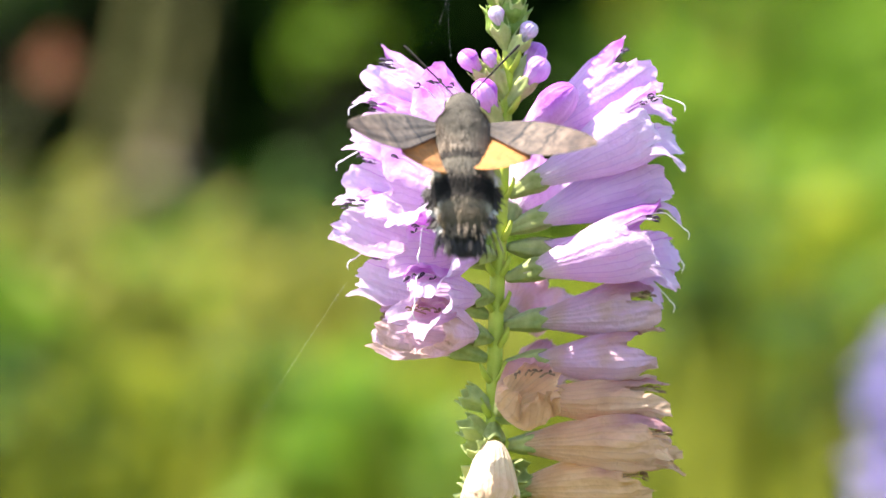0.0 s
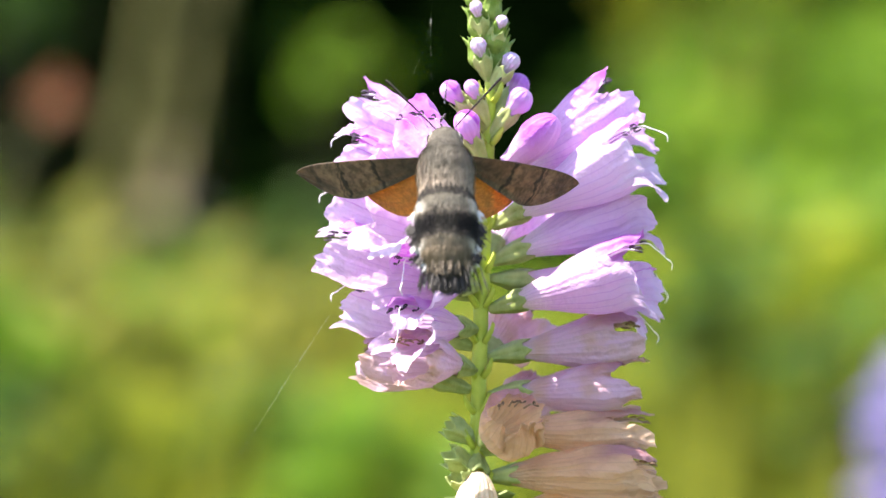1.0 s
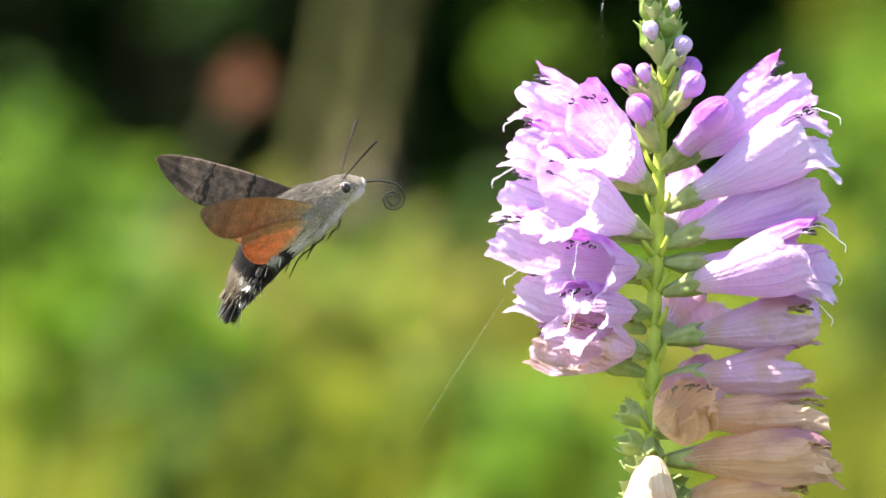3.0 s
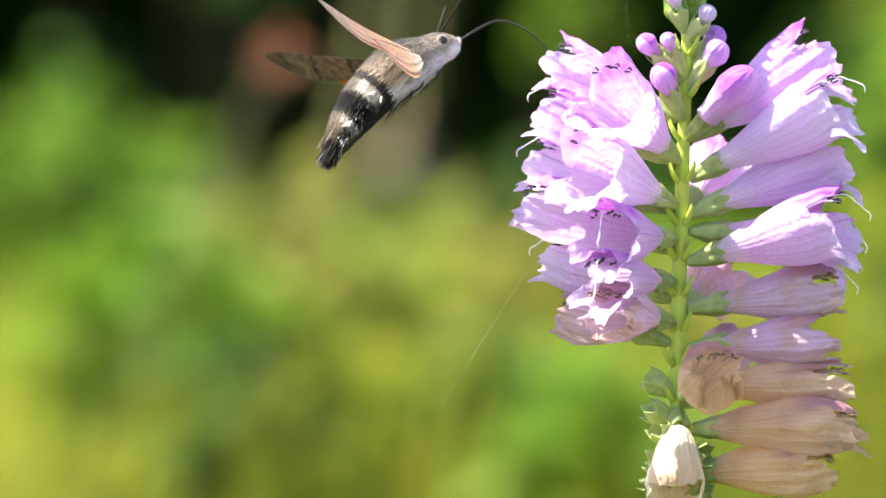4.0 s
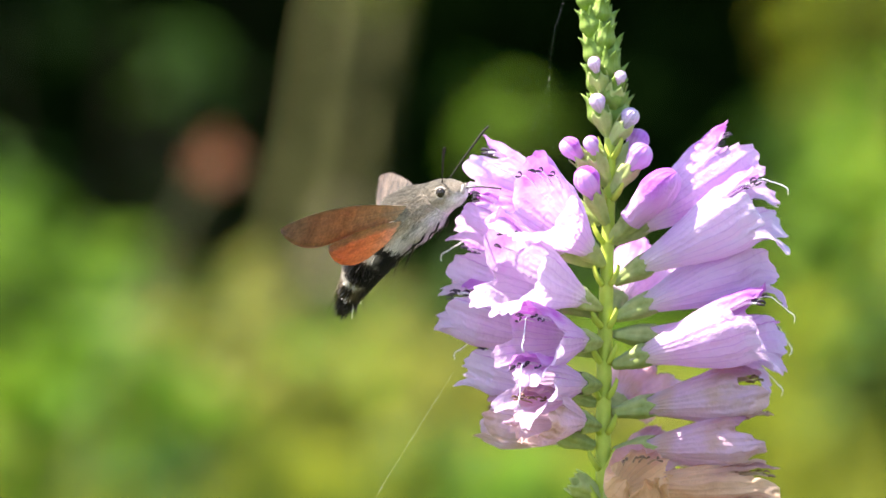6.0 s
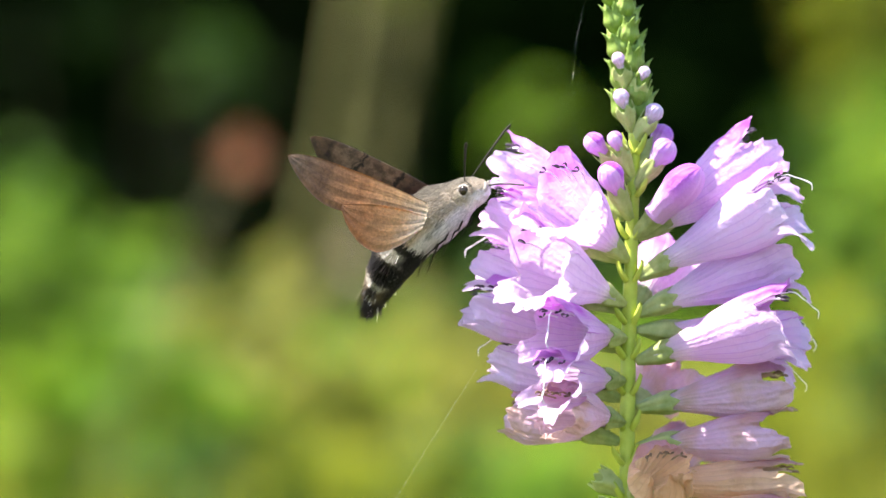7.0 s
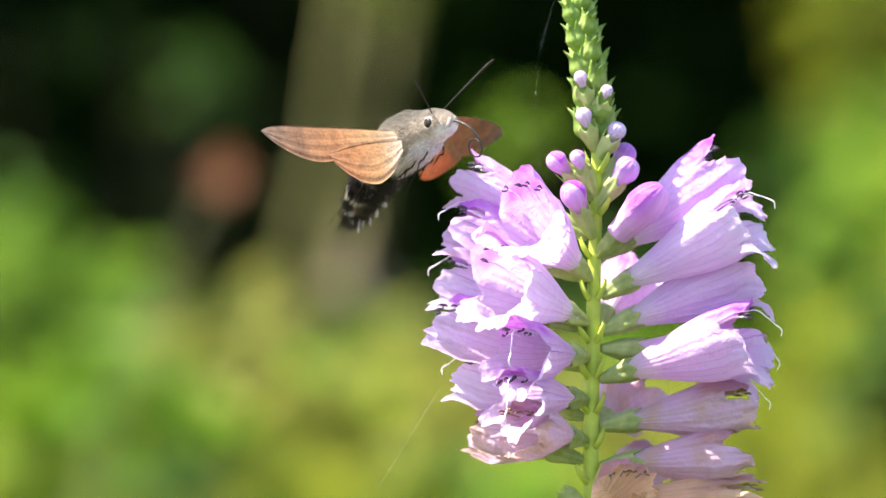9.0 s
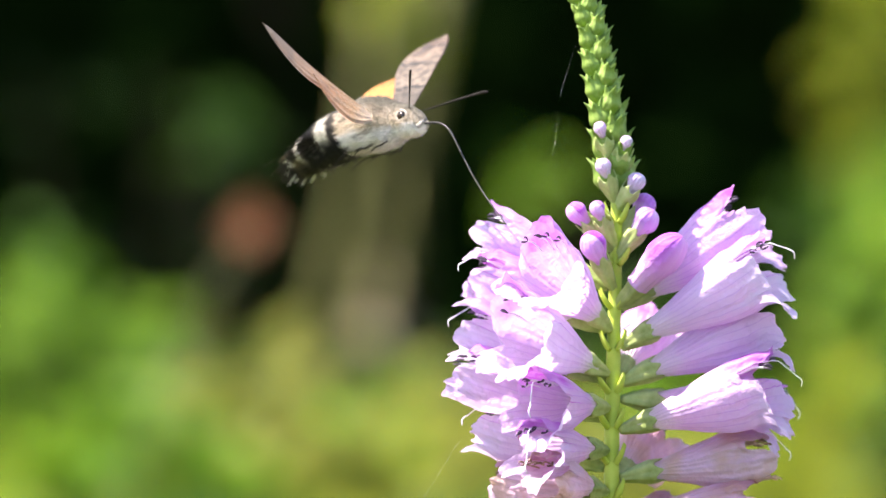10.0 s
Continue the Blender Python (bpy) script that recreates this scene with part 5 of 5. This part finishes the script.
# ---- what moves ----
MOTH_ROWS = [
    (0.0, pose(-0.00530, -0.02649, 1.01311, -0.7, -53.7, 90.5)),
    (0.1, pose(-0.00495, -0.02645, 1.01307, -0.6, -53.2, 90.5)),
    (0.2, pose(-0.00455, -0.02647, 1.01287, -1.2, -53.5, 91.0)),
    (0.3, pose(-0.00513, -0.02655, 1.01311, -2.2, -54.8, 91.8)),
    (0.4, pose(-0.00504, -0.02656, 1.01309, -3.9, -54.8, 93.2)),
    (0.5, pose(-0.00461, -0.02665, 1.01294, -5.0, -56.3, 94.1)),
    (0.6, pose(-0.00504, -0.02655, 1.01279, -2.4, -54.8, 92.0)),
    (0.7, pose(-0.00529, -0.02655, 1.01252, -2.4, -54.8, 91.9)),
    (0.8, pose(-0.00532, -0.02661, 1.01240, -2.0, -55.7, 91.7)),
    (1.0, pose(-0.00513, -0.02657, 1.01267, -1.5, -55.1, 91.3)),
    (1.2, pose(-0.00544, -0.02650, 1.01164, -2.2, -54.0, 91.7)),
    (1.3, pose(-0.00524, -0.02652, 1.01175, -1.5, -54.3, 91.2)),
    (1.5, pose(-0.00505, -0.02659, 1.01190, -1.4, -55.4, 91.2)),
    (1.7, pose(-0.00596, -0.02660, 1.01298, 0.7, -55.7, 89.4)),
    (1.8, pose(-0.00634, -0.02666, 1.01353, -0.3, -56.6, 90.3)),
    (1.9, pose(-0.00622, -0.02553, 1.01856, -31.1, -52.2, 108.6)),
    (2.0, pose(-0.02350, -0.02094, 1.01781, 15.5, -40.6, 71.3)),
    (2.1, pose(-0.03237, -0.01957, 1.01085, 35.0, -40.8, 49.1)),
    (2.2, pose(-0.02941, -0.01952, 1.00856, -7.2, -43.0, 53.0)),
    (2.3, pose(-0.02132, -0.02148, 1.00670, 21.3, -45.6, 57.9)),
    (2.4, pose(-0.02278, -0.02221, 1.00708, 26.5, -58.2, 53.1)),
    (2.5, pose(-0.04403, -0.01681, 1.01721, 25.9, -52.1, 27.2)),
    (2.6, pose(-0.06261, -0.01314, 1.01060, 15.5, -27.2, 29.4)),
    (2.7, pose(-0.05292, -0.01080, 1.00690, -4.2, -43.5, 22.9)),
    (2.8, pose(-0.05087, -0.01200, 1.00621, 25.0, -43.6, 0.0)),
    (2.9, pose(-0.04912, -0.01000, 1.00691, 15.0, -42.4, 0.0)),
    (3.0, pose(-0.04813, -0.01000, 1.00525, 18.0, -45.8, 0.0)),
    (3.1, pose(-0.04886, -0.00880, 1.00697, 1.3, -38.9, 21.2)),
    (3.2, pose(-0.04416, -0.01000, 1.00414, 18.0, -44.0, 0.0)),
    (4.3, pose(-0.03315, -0.00015, 1.02539, -22.5, -38.3, 33.7)),
    (4.4, pose(-0.02885, -0.00406, 1.02314, 14.8, -24.7, -32.2)),
    (4.5, pose(-0.02791, -0.00340, 1.01985, 21.5, -33.9, -23.4)),
    (4.6, pose(-0.02743, -0.00380, 1.01909, 14.1, -34.9, -31.1)),
    (4.8, pose(-0.02730, -0.00359, 1.01916, 22.4, -36.5, -27.7)),
    (5.0, pose(-0.02864, -0.00373, 1.01808, 11.9, -33.2, -29.0)),
    (5.2, pose(-0.02900, -0.00341, 1.01840, 13.6, -37.4, -24.6)),
    (5.4, pose(-0.02810, -0.00392, 1.01614, 17.1, -39.0, -35.5)),
    (5.5, pose(-0.02697, -0.00302, 1.01697, 20.1, -40.3, -18.3)),
    (5.6, pose(-0.02718, -0.00411, 1.01566, 20.0, -36.5, -38.1)),
    (5.7, pose(-0.02693, -0.00375, 1.01506, 16.7, -39.2, -32.2)),
    (6.8, pose(-0.02481, -0.00376, 1.01631, 13.9, -41.6, -33.7)),
    (7.0, pose(-0.02604, -0.00364, 1.01474, 14.4, -42.3, -31.5)),
    (7.2, pose(-0.02836, -0.00397, 1.01612, 28.8, -40.8, -37.7)),
    (7.4, pose(-0.02797, -0.00414, 1.01557, 30.3, -40.8, -41.8)),
    (7.5, pose(-0.02688, -0.00322, 1.01471, 9.6, -42.0, -22.7)),
    (7.6, pose(-0.02713, -0.00372, 1.01549, 18.9, -43.7, -34.0)),
    (7.8, pose(-0.02993, -0.00426, 1.02719, 10.5, -32.4, -39.1)),
    (8.0, pose(-0.02760, -0.00059, 1.02860, 20.9, -33.7, -47.2)),
    (8.2, pose(-0.02623, -0.00098, 1.02836, 20.8, -33.7, -57.3)),
    (8.4, pose(-0.02626, -0.00085, 1.02888, 22.6, -32.7, -52.9)),
    (8.5, pose(-0.02417, -0.00070, 1.02887, 13.9, -32.7, -49.1)),
    (8.6, pose(-0.02474, -0.00101, 1.02908, 25.4, -35.3, -60.3)),
    (8.8, pose(-0.02633, 0.00012, 1.02947, 22.6, -33.6, -54.3)),
    (9.0, pose(-0.02445, 0.00120, 1.02810, 14.7, -31.8, -50.7)),
    (9.2, pose(-0.02100, 0.00467, 1.03008, 31.9, -30.1, -64.9)),
    (9.3, pose(-0.02222, 0.00861, 1.02689, 22.4, -24.6, -61.4)),
    (9.5, pose(-0.01750, 0.01277, 1.02326, 25.8, -26.5, -58.3)),
    (9.7, pose(-0.02079, 0.01425, 1.02305, 34.8, -20.5, -70.5)),
    (9.8, pose(-0.01614, 0.01297, 1.02390, 32.3, -33.4, -58.8)),
    (10.0, pose(-0.03322, 0.00741, 1.03800, -10.1, -15.0, -39.1)),
]
RIGHT_WING_ROWS = [
    (0, -33, 7, -38), (0.1, 18, -25, -2), (0.2, -27, -17, -17), (0.25, 10, -36, -21), (0.3, 61, -48, -43),
    (0.4, 55, -30, -1), (0.45, -14, -23, 3), (0.5, -81, -18, -2), (0.6, -45, -29, -23), (0.65, -9, -25, -15),
    (0.7, 27, -26, -6), (0.8, -36, -19, -20), (0.9, 18, -25, -2), (1, 64, -48, -37), (1.1, 58, -37, 4),
    (1.2, 48, -60, -40), (1.3, 58, -37, 4), (1.35, -14, -25, 8), (1.4, -81, -18, -2), (1.5, -34, 1, -35),
    (1.6, -27, -17, -17), (1.7, 55, -55, -44), (1.75, -35, -44, 1), (1.8, -90, -14, 0), (1.833, -147, -16, -1),
    (1.867, 156, -18, 0), (1.9, 99, -18, 2), (1.95, 31, 7, -19), (2, -41, -4, -49), (2.05, 4, -9, -17),
    (2.1, 45, -35, 4), (2.15, 122, -36, -24), (2.2, -173, -14, -33), (2.25, -101, -18, -27), (2.3, -26, -24, -28),
    (2.4, -39, 16, 22), (2.5, -36, 24, -23), (2.6, 2, -20, -11), (2.7, -62, -46, -20), (2.75, -22, -33, -5),
    (2.8, 16, -30, 15), (2.9, -34, -12, -12), (3, -51, -21, -14), (3.1, -10, -28, -41), (3.2, 20, -25, -3),
    (3.3, -34, -12, -12), (3.4, -10, -28, -41), (3.5, -51, -21, -14), (3.55, -17, -21, 2), (3.6, 16, -30, 15),
    (3.7, -10, -28, -41), (3.8, -34, -12, -12), (3.9, -26, -13, -11), (4, -92, -44, 53), (4.05, -34, -30, 23),
    (4.1, 8, -3, 18), (4.2, -26, -13, -11), (4.25, -92, -20, -1), (4.3, -159, -14, 10), (4.35, -84, -22, 2),
    (4.4, -8, -17, -8), (4.5, 8, -3, 18), (4.6, -51, -11, -7), (4.7, -26, -13, -11), (4.8, 21, -26, 0),
    (4.9, -16, -9, 11), (4.95, -57, -27, 24), (5, -104, -31, 48), (5.1, -51, -11, -7), (5.2, -26, -13, -11),
    (5.3, 7, -23, 8), (5.35, -42, -26, 3), (5.4, -93, -31, 2), (5.45, -41, -17, 2), (5.5, 8, -8, 13),
    (5.6, -33, -7, -4), (5.7, -63, -4, 0), (5.8, -16, -9, 11), (5.9, 8, -8, 13), (6, -26, -13, -11),
    (6.1, -93, -31, 2), (6.2, -92, -44, 53), (6.25, -36, -41, 23), (6.3, 7, -23, 8), (6.4, -16, -9, 11),
    (6.5, -33, -7, -4), (6.6, -16, -9, 11), (6.7, -33, -7, -4), (6.8, -90, -19, 0), (7, -74, -26, 35),
    (7.1, -16, -9, 11), (7.2, 7, -23, 8), (7.3, -33, -7, -4), (7.4, -16, -9, 11), (7.5, -92, -44, 53),
    (7.6, -96, -32, 3), (7.65, -55, -19, 2), (7.7, -16, -9, 11), (7.8, -74, -38, -9), (7.9, -111, -26, 47),
    (7.95, -41, -20, 22), (8, 19, 3, 17), (8.05, -10, -40, 20), (8.1, -93, -66, 84), (8.15, -44, -44, -24),
    (8.2, -63, -13, -81), (8.25, -31, -53, -41), (8.3, -163, -76, 145), (8.35, -2, -48, 9), (8.4, 20, 4, 22),
    (8.45, -41, -19, 24), (8.5, -111, -26, 47), (8.55, -75, -32, -23), (8.6, -56, -6, -83), (8.7, -53, 2, -82),
    (8.75, -16, 22, -30), (8.8, 22, 4, 22), (8.85, -7, -43, 17), (8.9, -113, -73, 100), (9, -93, -66, 84),
    (9.1, -111, -26, 47), (9.15, -51, -34, 34), (9.2, 10, -28, 20), (9.3, 2, -22, 26), (9.4, 10, -28, 20),
    (9.5, -32, 9, 5), (9.6, -81, 15, 49), (9.65, -45, -3, 45), (9.7, -6, -16, 31), (9.75, -29, 3, -22),
    (9.8, -58, -5, -78), (9.9, -32, 22, -80), (9.933, -12, -22, -46), (9.967, -31, -68, 4), (10, -129, -50, 129),
]
LEFT_WING_ROWS = [
    (0, 45, -4, 33), (0.05, 13, -10, 11), (0.1, -16, -27, -6), (0.2, 29, -15, 14), (0.25, -4, -38, 9),
    (0.3, -53, -60, 26), (0.4, -38, -36, -7), (0.45, 26, -24, -10), (0.5, 86, -16, 1), (0.6, 53, -23, 14),
    (0.7, -8, -23, -2), (0.8, 34, -16, 17), (0.9, -16, -27, -6), (1, -56, -57, 32), (1.1, -64, -39, -5),
    (1.2, -48, -60, 34), (1.3, -64, -39, -5), (1.35, 15, -25, -12), (1.4, 86, -16, 1), (1.5, 40, 2, 25),
    (1.6, 29, -15, 14), (1.7, -47, -60, 36), (1.75, 40, -41, -7), (1.8, 89, -10, 0), (1.85, 24, -22, -16),
    (1.9, -49, -40, -9), (1.95, -1, -22, 9), (2, 48, -21, 34), (2.05, -4, -15, 21), (2.1, -55, -22, 7),
    (2.2, 16, -4, -33), (2.3, 34, -30, 31), (2.4, 104, -16, -3), (2.45, 47, -8, 9), (2.5, -8, 7, 9),
    (2.6, 15, -12, -1), (2.7, 75, -24, 5), (2.75, 22, -26, -4), (2.8, -33, -34, -7), (2.833, 28, -33, -18),
    (2.867, 86, -25, -22), (2.9, 140, -18, -17), (3, 77, -24, 5), (3.1, 6, -17, 0), (3.2, -30, -33, -7),
    (3.233, 30, -32, -17), (3.267, 87, -25, -21), (3.3, 140, -18, -17), (3.35, 73, -22, -8), (3.4, 6, -17, 0),
    (3.5, 77, -24, 5), (3.55, 23, -26, -4), (3.6, -33, -34, -7), (3.7, 6, -17, 0), (3.75, 73, -22, -8),
    (3.8, 140, -18, -17), (3.85, 86, -26, 1), (3.9, 32, -18, 19), (3.95, 64, -45, -25), (4, 115, -39, -86),
    (4.05, 32, -58, -28), (4.1, -30, -25, 10), (4.2, 32, -18, 19), (4.25, 108, -29, 6), (4.3, -176, -20, -9),
    (4.333, -126, -5, 3), (4.367, -75, -4, 22), (4.4, -25, -18, 35), (4.5, -30, -25, 10), (4.55, 25, -35, 11),
    (4.6, 88, -41, 1), (4.7, 32, -18, 19), (4.8, -21, -22, 16), (4.9, -12, -21, 43), (5, 72, -33, 9),
    (5.1, 88, -41, 1), (5.2, 32, -18, 19), (5.3, -21, -18, 43), (5.35, 26, -29, 26), (5.4, 75, -24, 5),
    (5.45, 17, -25, 14), (5.5, -39, -19, 19), (5.6, 34, -24, 25), (5.7, 54, -16, 9), (5.8, -12, -21, 43),
    (5.9, -39, -19, 19), (6, 32, -18, 19), (6.1, 75, -24, 5), (6.2, 115, -39, -86), (6.25, 28, -61, -3),
    (6.3, -21, -18, 43), (6.4, -12, -21, 43), (6.5, 34, -24, 25), (6.6, -12, -21, 43), (6.7, 34, -24, 25),
    (6.8, 82, -21, 3), (7, 120, -6, -2), (7.05, 58, -28, 15), (7.1, -12, -21, 43), (7.2, -21, -18, 43),
    (7.3, 34, -24, 25), (7.4, -12, -21, 43), (7.45, 36, -61, -7), (7.5, 115, -39, -86), (7.6, 67, -25, 9),
    (7.7, -12, -21, 43), (7.8, 49, -27, 19), (7.9, 45, 7, 52), (7.95, -5, -3, 15), (8, -47, -36, -4),
    (8.1, -25, -22, 14), (8.15, 7, 4, 28), (8.2, 46, 18, 55), (8.3, 1, -20, 18), (8.4, -49, -34, -5),
    (8.45, -4, -25, 7), (8.5, 41, -26, 22), (8.6, 38, 30, 49), (8.7, 36, 29, 47), (8.75, -10, 9, 18),
    (8.8, -45, -23, 10), (8.9, -28, -22, 14), (9, 1, -20, 18), (9.1, 34, -22, 29), (9.2, -24, -23, 16),
    (9.3, -20, -21, 25), (9.4, -24, -23, 16), (9.5, -2, -20, 13), (9.6, -20, -21, 25), (9.7, -8, -22, 43),
    (9.8, 22, 40, 37), (9.9, 35, 15, 40), (10, 55, 15, 20),
]


def motions():
    walk(moth, MOTH_ROWS)
    for s, rows in ((-1, RIGHT_WING_ROWS), (1, LEFT_WING_ROWS)):
        walk(wings[s], [(t, pose(*WING_ROOT[s], rx, ry, rz)) for t, rx, ry, rz in rows])
    rows = [TONGUE_ROWS[0]]
    for (t0, a), (t1, b) in zip(TONGUE_ROWS, TONGUE_ROWS[1:]):
        steps = max(1, math.ceil(max(abs(q - p) for p, q in zip(a, b)) / 85))
        for k in range(1, steps + 1):
            w = k / steps
            rows.append((t0 + (t1 - t0) * w, [p + (q - p) * w for p, q in zip(a, b)]))
    shapes = [(t, tongue_shape(a, float(np.interp(t, [r[0] for r in TONGUE_ROLL], [r[1] for r in TONGUE_ROLL])))) for t, a in rows]
    for k, piece in enumerate(tongue):
        walk(piece, [(t, m[k]) for t, m in shapes])


motions()
